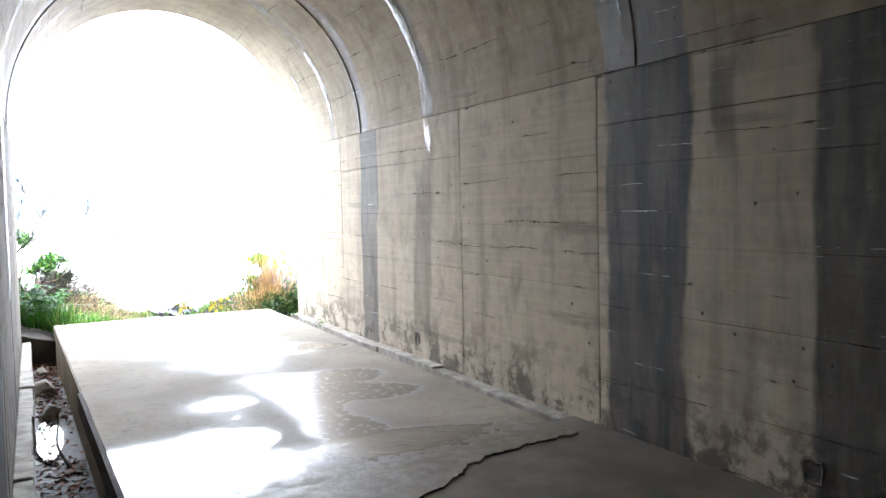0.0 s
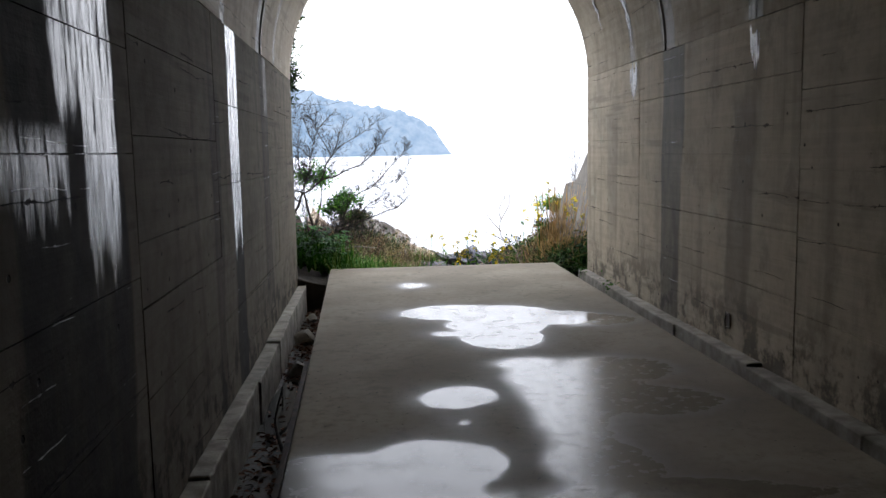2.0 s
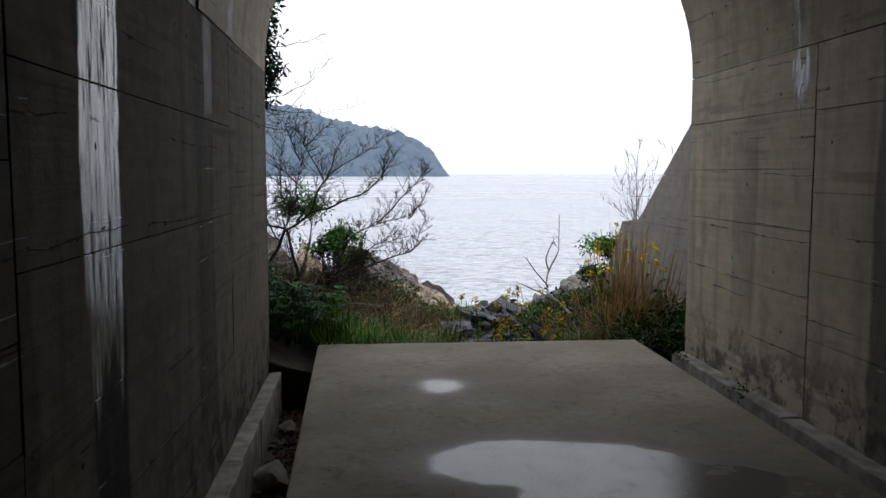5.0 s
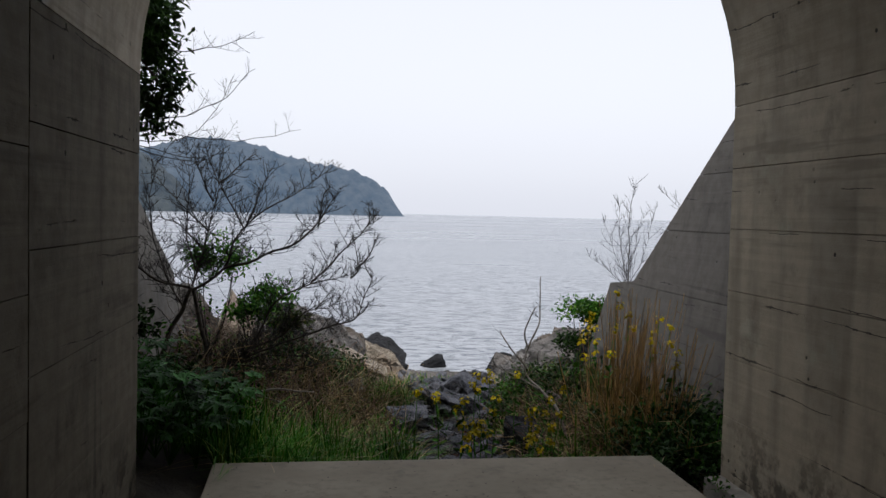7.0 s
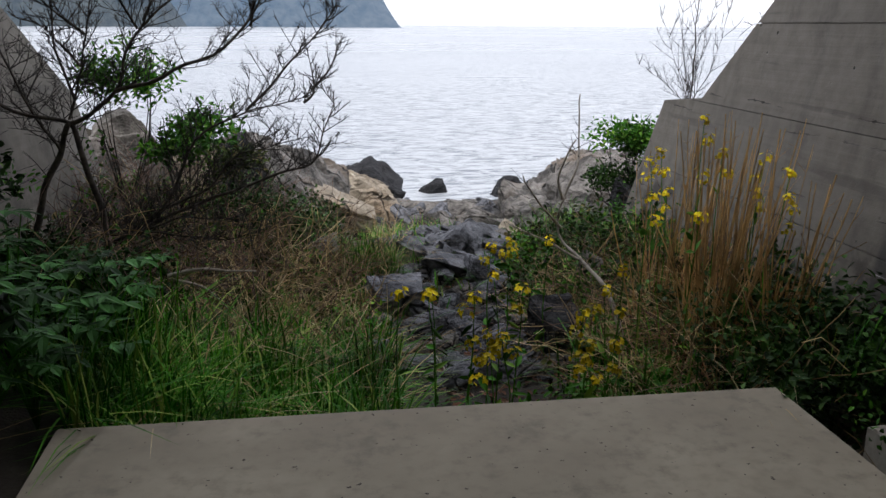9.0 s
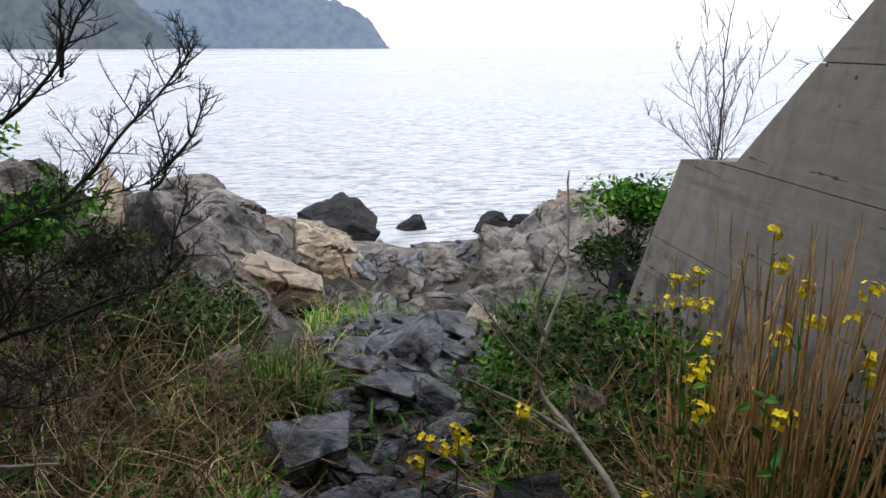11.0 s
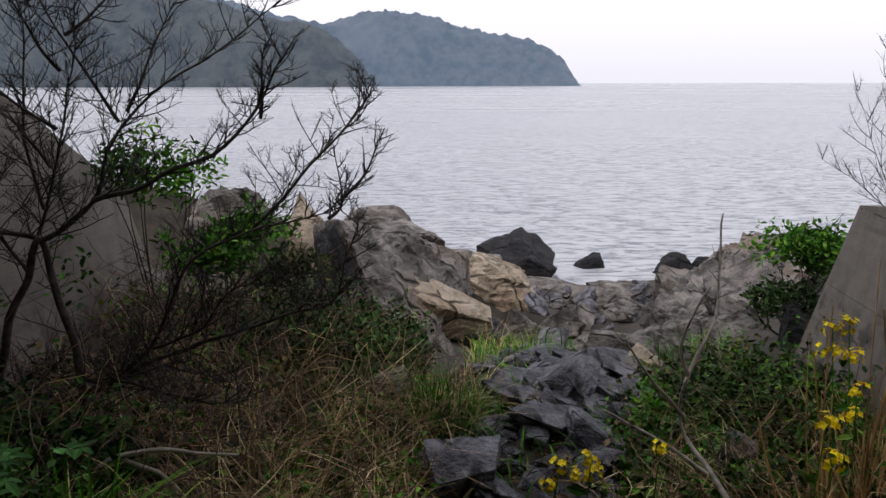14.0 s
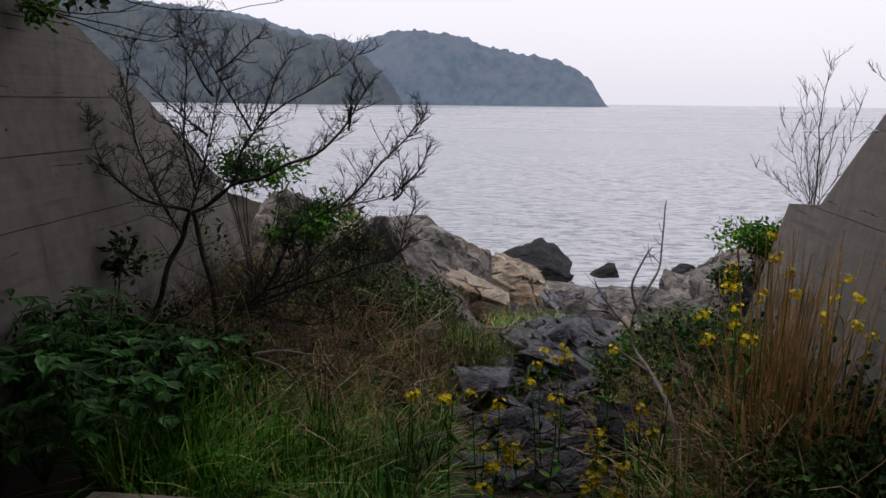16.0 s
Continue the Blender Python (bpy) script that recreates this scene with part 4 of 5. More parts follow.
# the stony path: slabs of slate lying in one slant
shapes = []
for k in range(8):
    bm = stone_mesh(120 + k, 20, 0.07, 4, (0.3, 0.66))
    bm.transform(Matrix.Diagonal((0.68, 0.68, 0.5, 1)))
    me = bpy.data.meshes.new("slate_stone")
    bm.to_mesh(me)
    bm.free()
    me.polygons.foreach_set("use_smooth", [True] * len(me.polygons))
    me.set_sharp_from_angle(angle=radians(24))
    me.materials.append(M_ROCK_SLATE if k % 5 else M_ROCK_GREY)
    shapes.append(me)
rs = random.Random(17)
placed = []
for k in range(6000):
    if len(placed) >= 260:
        break
    y = rs.uniform(14.9, 19.6)
    mid = 2.58 + 0.11 * (y - 15)
    x = mid + rs.uniform(-0.7, 0.7)
    big = rs.uniform(0.24, 0.46) if len(placed) < 70 else rs.uniform(0.12, 0.24) if len(placed) < 150 else rs.uniform(0.05, 0.12)
    if any((x - a) ** 2 + (y - b) ** 2 < (0.31 * (big + c)) ** 2 for a, b, c in placed):
        continue
    placed.append((x, y, big))
    ob = new("slate_stone", rs.choice(shapes))
    ob.matrix_world = pose(x, y, ground(x, y) + big * rs.uniform(-0.02, 0.12), rs.uniform(-14, 14), rs.uniform(-22, 4), rs.uniform(-30, 40)) @ Matrix.Diagonal((big * 1.2, big * 0.95, big * rs.uniform(0.55, 1.0), 1))
    tagged(ob, "slate-blue angular stone in the rocky path", "rock", "stones of the rocky path")
# loose stones and blocks along the shore
for k in range(90):
    y = rs.uniform(19.5, 31.0)
    x = 2.4 + 0.12 * (y - 16) + rs.gauss(0, 1.0 + 0.09 * (y - 19))
    big = rs.uniform(0.2, 0.75)
    ob = new("shore_stone", rs.choice(shapes))
    ob.data = shapes[k % 8] if k % 3 else shapes[5]
    ob.matrix_world = pose(x, y, ground(x, y) + big * 0.1, rs.uniform(-25, 25), rs.uniform(-25, 25), rs.uniform(0, 360)) @ Matrix.Diagonal((big * 1.2, big, big * 0.9, 1))
    tagged(ob, "grey angular stone on the shore", "rock", "stones of the shore")


# ---- plants ----
class Soup:
    """Gathers tubes, blades and leaves into one mesh."""
    def __init__(self, seed):
        self.v, self.f, self.r = [], [], random.Random(seed)

    def tube(self, pts, r0, r1, sides=5):
        n, base = len(pts), len(self.v)
        for k, p in enumerate(pts):
            d = (pts[min(k + 1, n - 1)] - pts[max(k - 1, 0)])
            d = d.normalized() if d.length > 1e-9 else Vector((0, 0, 1))
            a = d.cross(Vector((0.3, 0.9, 0.2))).normalized()
            b = d.cross(a)
            rad = r0 + (r1 - r0) * k / (n - 1)
            for j in range(sides):
                t = 2 * math.pi * j / sides
                self.v.append(tuple(p + (a * math.cos(t) + b * math.sin(t)) * rad))
        for k in range(n - 1):
            for j in range(sides):
                a, b = base + k * sides + j, base + k * sides + (j + 1) % sides
                self.f.append((a, b, b + sides, a + sides))
        self.f.append(tuple(base + (n - 1) * sides + j for j in range(sides)))

    def blade(self, p, turn, length, width, bend, up=1.0, segs=3):
        base = len(self.v)
        d, side = Vector((math.cos(turn), math.sin(turn), 0)), Vector((-math.sin(turn), math.cos(turn), 0))
        for k in range(segs):
            f = k / segs
            q = p + d * (length * bend * f * f) + Vector((0, 0, up * length * (f - 0.45 * bend * f * f)))
            w = side * width * (1 - 0.55 * f) / 2
            self.v += [tuple(q - w), tuple(q + w)]
        self.v.append(tuple(p + d * length * bend + Vector((0, 0, up * length * (1 - 0.45 * bend)))))
        for k in range(segs - 1):
            a = base + 2 * k
            self.f.append((a, a + 1, a + 3, a + 2))
        a = base + 2 * (segs - 1)
        self.f.append((a, a + 1, a + 2))

    def leaf(self, p, d, n, length, width, fold=0.18):
        base = len(self.v)
        s = d.cross(n)
        s = s.normalized() if s.length > 1e-6 else Vector((1, 0, 0))
        n = s.cross(d).normalized()
        for a, b, c in ((0, 0, 0), (0.35, 0.5, fold), (0.35, -0.5, fold), (0.42, 0, 0), (0.75, 0.34, fold * 0.4), (0.75, -0.34, fold * 0.4), (1.0, 0, -0.12)):
            self.v.append(tuple(p + d * length * a + s * width * b + n * width * c))
        for q in ((0, 3, 1), (0, 2, 3), (1, 3, 4), (3, 2, 5), (3, 5, 6), (3, 6, 4)):
            self.f.append(tuple(base + k for k in q))

    def rand_dir(self, up=0.0):
        r = self.r
        d = Vector((r.gauss(0, 1), r.gauss(0, 1), r.gauss(0, 0.8) + up))
        return d.normalized()

    def clump(self, centre, size, count, length, width, up=0.2):
        """Leaves through an egg-shaped space, denser in patches."""
        r, made, c, tries = self.r, 0, Vector(centre), 0
        while made < count and tries < count * 6:
            tries += 1
            d = self.rand_dir() * (r.random() ** 0.45)
            p = c + Vector((d.x * size[0], d.y * size[1], d.z * size[2]))
            if noise.noise(p * 3.2) < r.uniform(-0.5, 0.15):
                continue
            self.leaf(p, self.rand_dir(up), self.rand_dir(1.0), length * r.uniform(0.6, 1.25), width * r.uniform(0.7, 1.2))
            made += 1

    def build(self, name, mat, parent=None, smooth=False):
        ob = mesh_of(name, self.v, self.f, mat, parent, smooth)
        if name in ("twig_spray", "leaves", "crown", "bare_spray", "dead_leaves", "kerb_weed"):
            ob["kind"] = "stuff"
        return ob


def curve(pts, per=5, wobble=0.0, seed=0):
    """A smooth line through the points, a little crooked."""
    p = [Vector(q) for q in pts]
    out = []
    for k in range(len(p) - 1):
        a, b, c, d = p[max(k - 1, 0)], p[k], p[k + 1], p[min(k + 2, len(p) - 1)]
        for j in range(per):
            t = j / per
            q = 0.5 * (2 * b + (c - a) * t + (2 * a - 5 * b + 4 * c - d) * t * t + (3 * b - a - 3 * c + d) * t ** 3)
            out.append(q + Vector((n3(q.x * 4, q.z * 4, seed), n3(q.y * 4, q.z * 4, seed + 9), n3(q.x * 4, q.y * 4, seed + 5))) * wobble)
    return out + [p[-1]]


def sprout(soup, line, count, length, rad, level, lift=0.5, start=0.2):
    """Twigs that leave a branch and bend upwards, themselves branching."""
    r = soup.r
    for k in range(count):
        f = start + (1 - start) * (k + r.random()) / count
        i = min(int(f * (len(line) - 1)), len(line) - 2)
        d = (line[i + 1] - line[i]).normalized()
        side = soup.rand_dir()
        go = (d * 0.5 + side * 0.95 + Vector((0, 0, lift))).normalized()
        ln = length * r.uniform(0.5, 1.2) * (1.15 - 0.5 * f)
        pts = [line[i]]
        for j in range(4):
            go = (go + soup.rand_dir() * 0.2 + Vector((0, 0, 0.16 * lift))).normalized()
            pts.append(pts[-1] + go * ln / 4)
        soup.tube(pts, rad, rad * 0.35, 4 if level else 3)
        if level:
            sprout(soup, pts, 4, ln * 0.6, rad * 0.6, level - 1, lift, 0.3)


# the leafless shrub before the left wing wall
def bare_shrub(label, limbs, seed, rad, side_len, twig_mat, leaf_at=(), name="bare_shrub", twig_rad=0.0046, lift=0.42, stout=0, fine=1):
    root = new(name)
    root.location = limbs[0][0]
    back = Matrix.Translation(-Vector(limbs[0][0]))
    twig = Soup(seed)
    for k, pts in enumerate(limbs):
        line = curve(pts, 5, 0.03, seed + k)
        stem = Soup(seed + 50 + k)
        r0 = rad * (1.1 if k < max(stout, 1) else 0.66 if len(pts) > 4 else 0.45)
        stem.tube(line, r0, r0 * (0.7 if k < stout else 0.16), 6)
        ob = stem.build("trunk" if k == 0 else "branch", M_BARK, root, True)
        ob.data.transform(back)
        reach = sum((b - a).length for a, b in zip(line, line[1:]))
        many = 6 if k < stout else int((3 + 14 * reach) * (1.7 if fine > 1 else 1))
        sprout(twig, line, many, side_len * min(1.0, 0.35 + 0.6 * reach), twig_rad * 1.05, 1 if k < stout or reach < 0.7 else fine, lift, 0.05 if k >= stout else 0.4)
    ob = twig.build("twig_spray", twig_mat, root)
    ob.data.transform(back)
    if leaf_at:
        lf = Soup(seed + 7)
        for c, size, n in leaf_at:
            lf.clump(c, size, n, 0.055, 0.026, 0.2)
        ob = lf.build("leaves", M_LEAF, root)
        ob.data.transform(back)
    return tagged(root, label, "shrub")


def limb(lean, *xz):
    """A limb of the shrub through points of (x, z), leaning towards or away from the tunnel on its way."""
    return [(x, 16.1 + lean * k / (len(xz) - 1), z) for k, (x, z) in enumerate(xz)]


FORK = (0.07, 0.95)
SHRUB = [limb(0.0, (0.24, -0.1), (0.22, 0.35), (0.12, 0.74), FORK)]
SHRUB.append(limb(0.0, (-0.3, -0.05), (-0.14, 0.5), (0.0, 0.76), FORK))
SHRUB.append(limb(-0.35, FORK, (-0.24, 1.03), (-0.46, 1.23), (-0.6, 1.42), (-0.48, 1.68)))
SHRUB.append(limb(0.15, FORK, (0.17, 1.32), (0.27, 1.81), (0.34, 2.24)))
SHRUB.append(limb(0.1, FORK, (0.34, 1.1), (0.46, 1.39), (0.61, 1.61), (1.05, 1.91), (1.38, 2.15)))
SHRUB.append(limb(-0.15, (0.56, 1.56), (0.45, 1.77), (0.26, 2.13), (0.22, 2.33)))
SHRUB.append(limb(0.2, (0.61, 1.61), (0.67, 1.82), (0.74, 2.0), (0.8, 2.16)))
SHRUB.append(limb(-0.1, (0.38, 1.14), (0.77, 1.28), (1.15, 1.48), (1.35, 1.72), (1.43, 1.89)))
SHRUB.append(limb(-0.1, (1.27, 1.58), (1.31, 1.77), (1.35, 1.97)))
SHRUB.append(limb(-0.1, (0.24, 0.1), (0.63, 0.36), (0.87, 0.82), (1.22, 1.01), (1.64, 1.11)))
SHRUB.append(limb(-0.05, (1.22, 1.01), (1.49, 1.3), (1.72, 1.53), (1.85, 1.71)))
SHRUB.append(limb(0.0, (1.6, 1.08), (1.67, 1.17), (1.64, 1.43)))
SHRUB.append(limb(0.1, (1.67, 1.15), (1.79, 1.29), (1.85, 1.48)))
SHRUB.append(limb(-0.3, (0.26, 0.1), (0.86, 0.39), (1.41, 0.59), (1.68, 0.73), (1.81, 1.16)))
SHRUB.append(limb(-0.3, (-0.26, 0.05), (0.06, 0.18), (0.3, 0.39)))
SHRUB.append(limb(-0.4, (0.4, 0.15), (0.78, 0.32), (1.14, 0.34)))
SHRUB.append(limb(-0.3, (0.22, 1.51), (0.07, 1.69), (-0.18, 1.98)))
SHRUB.append(limb(0.1, (0.17, 1.32), (-0.02, 1.54), (-0.24, 1.63)))
SHRUB.append(limb(0.1, (0.3, 1.99), (0.5, 2.14), (0.67, 2.3)))
SHRUB.append(limb(-0.25, (0.0, 0.75), (-0.2, 1.2), (-0.3, 1.7), (-0.2, 2.2)))
SHRUB.append(limb(0.2, (0.12, 1.1), (0.0, 1.5), (0.02, 1.95), (-0.05, 2.4)))
SHRUB.append(limb(-0.35, (0.63, 0.36), (0.95, 0.5), (1.2, 0.75), (1.5, 0.85)))
SHRUB.append(limb(-0.5, (0.2, 0.15), (0.6, 0.22), (1.0, 0.2), (1.35, 0.3)))
SHRUB.append(limb(-0.2, (0.27, 1.81), (0.16, 2.02), (0.09, 2.27)))
bare_shrub("leafless dark shrub with many upturned twigs before a wing wall", SHRUB, 21, 0.024, 0.34, M_TWIG,
           [((0.15, 16.2, 0.75), (0.15, 0.15, 0.3), 40), ((-0.3, 16.0, 0.6), (0.2, 0.15, 0.15), 60), ((0.75, 16.1, 0.95), (0.12, 0.12, 0.12), 20)], twig_rad=0.004, stout=2, fine=2)
bare_shrub("thin leafless shrub behind a concrete wing wall",
           [[(5.02, 17.4, 0.8), (5.0, 17.35, 1.3), (4.98, 17.3, 1.8), (5.02, 17.25, 2.2)], [(5.02, 17.4, 0.9), (4.85, 17.4, 1.3), (4.68, 17.4, 1.75)], [(5.05, 17.4, 0.95), (5.22, 17.35, 1.4), (5.28, 17.3, 1.85)],
            [(5.0, 17.4, 0.9), (4.75, 17.4, 1.1), (4.48, 17.4, 1.3)], [(5.04, 17.4, 0.95), (5.08, 17.4, 1.4), (5.18, 17.35, 1.8)], [(4.98, 17.4, 0.95), (4.9, 17.4, 1.5), (4.86, 17.4, 1.95)]], 33, 0.008, 0.3, M_TWIG, twig_rad=0.0026, lift=0.7)
bare_shrub("thin leafless shrub rising behind a sloping wing wall",
           [[(5.75, 16.5, 1.0), (5.65, 16.4, 1.6), (5.35, 16.4, 2.1)], [(5.65, 16.4, 1.6), (5.35, 16.5, 1.8), (5.05, 16.6, 2.05)], [(5.75, 16.3, 1.7), (5.8, 16.1, 2.2), (5.6, 16.0, 2.6)], [(5.7, 16.4, 1.5), (5.45, 16.5, 1.65), (5.1, 16.7, 1.6)]],
           35, 0.009, 0.26, M_TWIG, twig_rad=0.0026, lift=0.6)


def bush(label, centre, size, count, mat, seed, leaf=(0.06, 0.03), stems=7, name="bush", group=""):
    """A leafy shrub: thin stems from the ground and a crown of separate leaves in uneven lobes."""
    root = new(name)
    foot = Vector((centre[0], centre[1], min(centre[2] - size[2], ground(centre[0], centre[1]))))
    root.location = foot
    back = Matrix.Translation(-foot)
    st, lf = Soup(seed), Soup(seed + 1)
    r = st.r
    for k in range(stems):
        tip = Vector(centre) + Vector((r.uniform(-0.8, 0.8) * size[0], r.uniform(-0.8, 0.8) * size[1], r.uniform(-0.1, 0.8) * size[2]))
        line = curve([foot, (foot + tip) / 2 + st.rand_dir() * 0.08, tip], 4, 0.03, k)
        one = Soup(seed * 90 + k)
        one.tube(line, 0.008, 0.003, 4)
        sprout(one, line, 4, 0.6 * max(size), 0.004, 0, 0.3, 0.4)
        one.build("stem", M_TWIG, root).data.transform(back)
    lobes = 6
    for k in range(lobes):
        c = Vector(centre) + Vector((r.uniform(-0.55, 0.55) * size[0], r.uniform(-0.55, 0.55) * size[1], r.uniform(-0.5, 0.5) * size[2]))
        lf.clump(c, [s * r.uniform(0.45, 0.7) for s in size], count // lobes, *leaf)
    lf.build("leaves", mat, root).data.transform(back)
    return tagged(root, label, "bush", group)


bush("leafy green bush at the end of the wing wall", (4.85, 18.5, 0.42), (0.46, 0.42, 0.34), 2000, M_LEAF, 41, (0.06, 0.028))
bush("dark leafy bush below the end of the wing wall", (4.8, 18.5, 0.0), (0.34, 0.3, 0.3), 800, M_LEAF_DARK, 43, (0.055, 0.027))
bush("glossy green bush behind the leafless shrub", (0.05, 17.5, 1.15), (0.5, 0.45, 0.42), 1300, M_LEAF, 45, (0.065, 0.024))
bush("glossy green bush behind the leafless shrub", (0.55, 17.45, 0.72), (0.5, 0.42, 0.36), 1200, M_LEAF, 47, (0.075, 0.03))
bush("low green bush behind the leafless shrub", (1.0, 17.9, 0.35), (0.42, 0.4, 0.24), 800, M_SCRUB, 48, (0.06, 0.025))
bush("sprig of green leaves against the wing wall", (-0.3, 15.7, 0.65), (0.16, 0.14, 0.2), 150, M_LEAF_DARK, 51, (0.07, 0.035), 3)


# the evergreen that hangs over the left wing wall
def overhang():
    foot = Vector((-1.7, 15.2, ground(-1.7, 15.2) - 0.05))
    root = new("evergreen_tree")
    root.location = foot
    back = Matrix.Translation(-foot)
    limbs = [[tuple(foot), (-1.65, 15.2, 3.2), (-1.5, 15.2, 4.2), (-1.4, 15.1, 5.0)],
             [(-1.66, 15.2, 2.8), (-1.1, 15.1, 3.3), (-0.5, 15.0, 3.3), (0.0, 14.9, 2.7)],
             [(-1.6, 15.2, 3.4), (-1.0, 15.1, 3.9), (-0.4, 15.0, 3.9), (0.1, 14.9, 3.5)],
             [(-1.5, 15.2, 4.0), (-0.9, 15.0, 4.5), (-0.2, 14.9, 4.4)]]
    tw, lf = Soup(61), Soup(62)
    for k, pts in enumerate(limbs):
        st = Soup(63 + k)
        line = curve(pts, 5, 0.05, k)
        st.tube(line, 0.09 if k == 0 else 0.028, 0.009, 7)
        st.build("trunk" if k == 0 else "branch", M_BARK, root, True).data.transform(back)
        sprout(tw, line, 9, 0.5, 0.006, 1, 0.0, 0.4)
    r = lf.r
    for k in range(48):
        c = (r.uniform(-1.5, 0.05), r.uniform(14.7, 15.5), r.uniform(2.95, 4.8))
        lf.clump(c, (0.24, 0.24, 0.2), 75, 0.085, 0.032, -0.5)
    for k in range(11):
        lf.clump((-0.12 + 0.2 * r.random(), 14.95, 2.42 + 0.17 * k), (0.24, 0.22, 0.14), 130, 0.08, 0.03, -0.5)
    for k in range(22):
        f = r.random()
        lf.clump((-0.75 + 0.8 * f + r.uniform(-0.08, 0.08), 15.0 + r.uniform(-0.2, 0.2), 2.55 + r.uniform(0.0, 0.75) * (1.05 - 0.5 * f) + 0.1 * (1 - f)), (0.17, 0.2, 0.12), 75, 0.08, 0.03, -0.6)
    tw.build("twig_spray", M_TWIG, root).data.transform(back)
    lf.build("crown", M_LEAF_DARK, root).data.transform(back)
    fresh = Soup(66)
    fresh.clump((-0.45, 15.2, 2.32), (0.18, 0.16, 0.12), 170, 0.06, 0.025, 0.2)
    tagged(fresh.build("leaves", M_LEAF, root), "fresh bright green leaves").data.transform(back)
    bare = Soup(67)
    for pts in ([(-1.2, 15.3, 2.6), (-0.3, 15.2, 2.3), (0.25, 15.2, 2.4), (0.55, 15.2, 2.9)], [(-1.0, 15.3, 2.7), (-0.1, 15.2, 2.5), (0.4, 15.2, 2.65), (0.72, 15.2, 2.95)],
                [(-0.6, 15.1, 3.1), (0.05, 15.1, 3.05), (0.4, 15.1, 3.1), (0.72, 15.1, 3.25)], [(-1.0, 15.4, 2.5), (-0.2, 15.4, 2.2), (0.2, 15.4, 2.15), (0.5, 15.4, 2.3)],
                [(-1.0, 15.4, 2.6), (-0.2, 15.6, 2.45), (0.4, 15.7, 2.35), (1.1, 15.8, 2.5)], [(-0.9, 15.4, 2.4), (-0.4, 15.6, 2.3), (0.1, 15.7, 2.2), (0.5, 15.8, 2.25)]):
        line = curve(pts, 5, 0.04, 3)
        bare.tube(line, 0.006, 0.002, 5)
        sprout(bare, line, 9, 0.3, 0.0024, 1, 0.5, 0.3)
    bare.build("bare_spray", M_TWIG, root).data.transform(back)
    tagged(root, "dark evergreen tree hanging over the wing wall", "tree")


overhang()


def scatter(name, label, category, mat, boxes, seed, make, rule=None):
    """One object of many small plants over patches of ground (x0, x1, y0, y1, count)."""
    so = Soup(seed)
    r = so.r
    for x0, x1, y0, y1, count in boxes:
        for _ in range(count):
            x, y = r.uniform(x0, x1), r.uniform(y0, y1)
            if rule and not rule(x, y, r):
                continue
            make(so, r, Vector((x, y, ground(x, y) - 0.02)))
    return tagged(so.build(name, mat), label, category, kind="stuff")


def off_path(x, y, r):
    mid = 2.55 + 0.1 * (y - 15)
    return abs(x - mid) > 0.5 + 0.25 * n3(x, y * 2, 4) or r.random() < 0.06


def patchy(x, y, r):
    return off_path(x, y, r) and n3(x * 1.4, y * 1.4, 2) > r.uniform(-0.6, 0.2)


scatter("grass", "long bright green grass growing at the slab's edge", "grass", M_GRASS,
        [(0.62, 2.05, 13.58, 14.7, 3000), (1.3, 2.15, 14.2, 15.4, 900), (0.3, 1.1, 14.0, 15.2, 700), (3.1, 4.3, 13.6, 14.8, 500), (1.85, 2.35, 17.0, 17.6, 900), (2.1, 3.4, 16.3, 18.6, 160), (3.6, 4.4, 18.0, 20.0, 200), (2.2, 3.2, 18.5, 21.0, 350)], 71,
        lambda s, r, p: s.blade(p, r.uniform(0, 6.28), r.uniform(0.25, 0.6) * (1 + 0.5 * n3(p.x * 2.5, p.y * 2.5, 7)) * (1 if p.y < 15.4 else 0.6), r.uniform(0.008, 0.017), r.uniform(0.05, 1.3), 1.0, 4))
scatter("dry_grass", "bleached dry grass and dead stems", "grass", M_DRY,
        [(0.2, 1.1, 14.3, 17.4, 260), (1.1, 2.05, 14.8, 17.2, 1500), (1.85, 2.4, 16.9, 17.6, 500), (3.3, 4.45, 13.8, 16.8, 2200), (2.2, 3.2, 18.4, 21.5, 500), (0.9, 2.0, 13.6, 14.6, 160)], 72,
        lambda s, r, p: s.blade(p, r.uniform(0, 6.28), r.uniform(0.2, 0.62), r.uniform(0.004, 0.009), r.uniform(0.2, 1.5)), patchy)


scatter("bent_grass", "long pale bent grass blades over the green", "grass", M_DRY, [(0.8, 2.05, 13.8, 14.9, 170), (3.2, 4.3, 13.7, 15.0, 120)], 79,
        lambda s, r, p: s.blade(p, r.uniform(0, 6.28), r.uniform(0.45, 0.75), r.uniform(0.006, 0.011), r.uniform(0.7, 1.5), 1.0, 6))


def grass_tuft(x, y, count, tall, seed, label):
    so = Soup(seed)
    for _ in range(count):
        a, q = so.r.uniform(0, 6.28), 0.13 * math.sqrt(so.r.random())
        so.blade(Vector((x + q * math.cos(a), y + q * math.sin(a), ground(x, y) - 0.03)), a + so.r.uniform(-0.5, 0.5), tall * so.r.uniform(0.5, 1.1), 0.012, so.r.uniform(0.1, 0.9), 1.0, 4)
    tagged(so.build("grass_tuft", M_GRASS), label, "grass", "grass tufts", kind="stuff")


grass_tuft(2.02, 17.25, 150, 0.5, 171, "tall bright green tuft of grass beside the stones")
grass_tuft(2.2, 17.4, 110, 0.42, 172, "bright green tuft of grass beside the stones")
grass_tuft(2.78, 17.3, 60, 0.22, 173, "small tuft of grass in a joint of the rock")


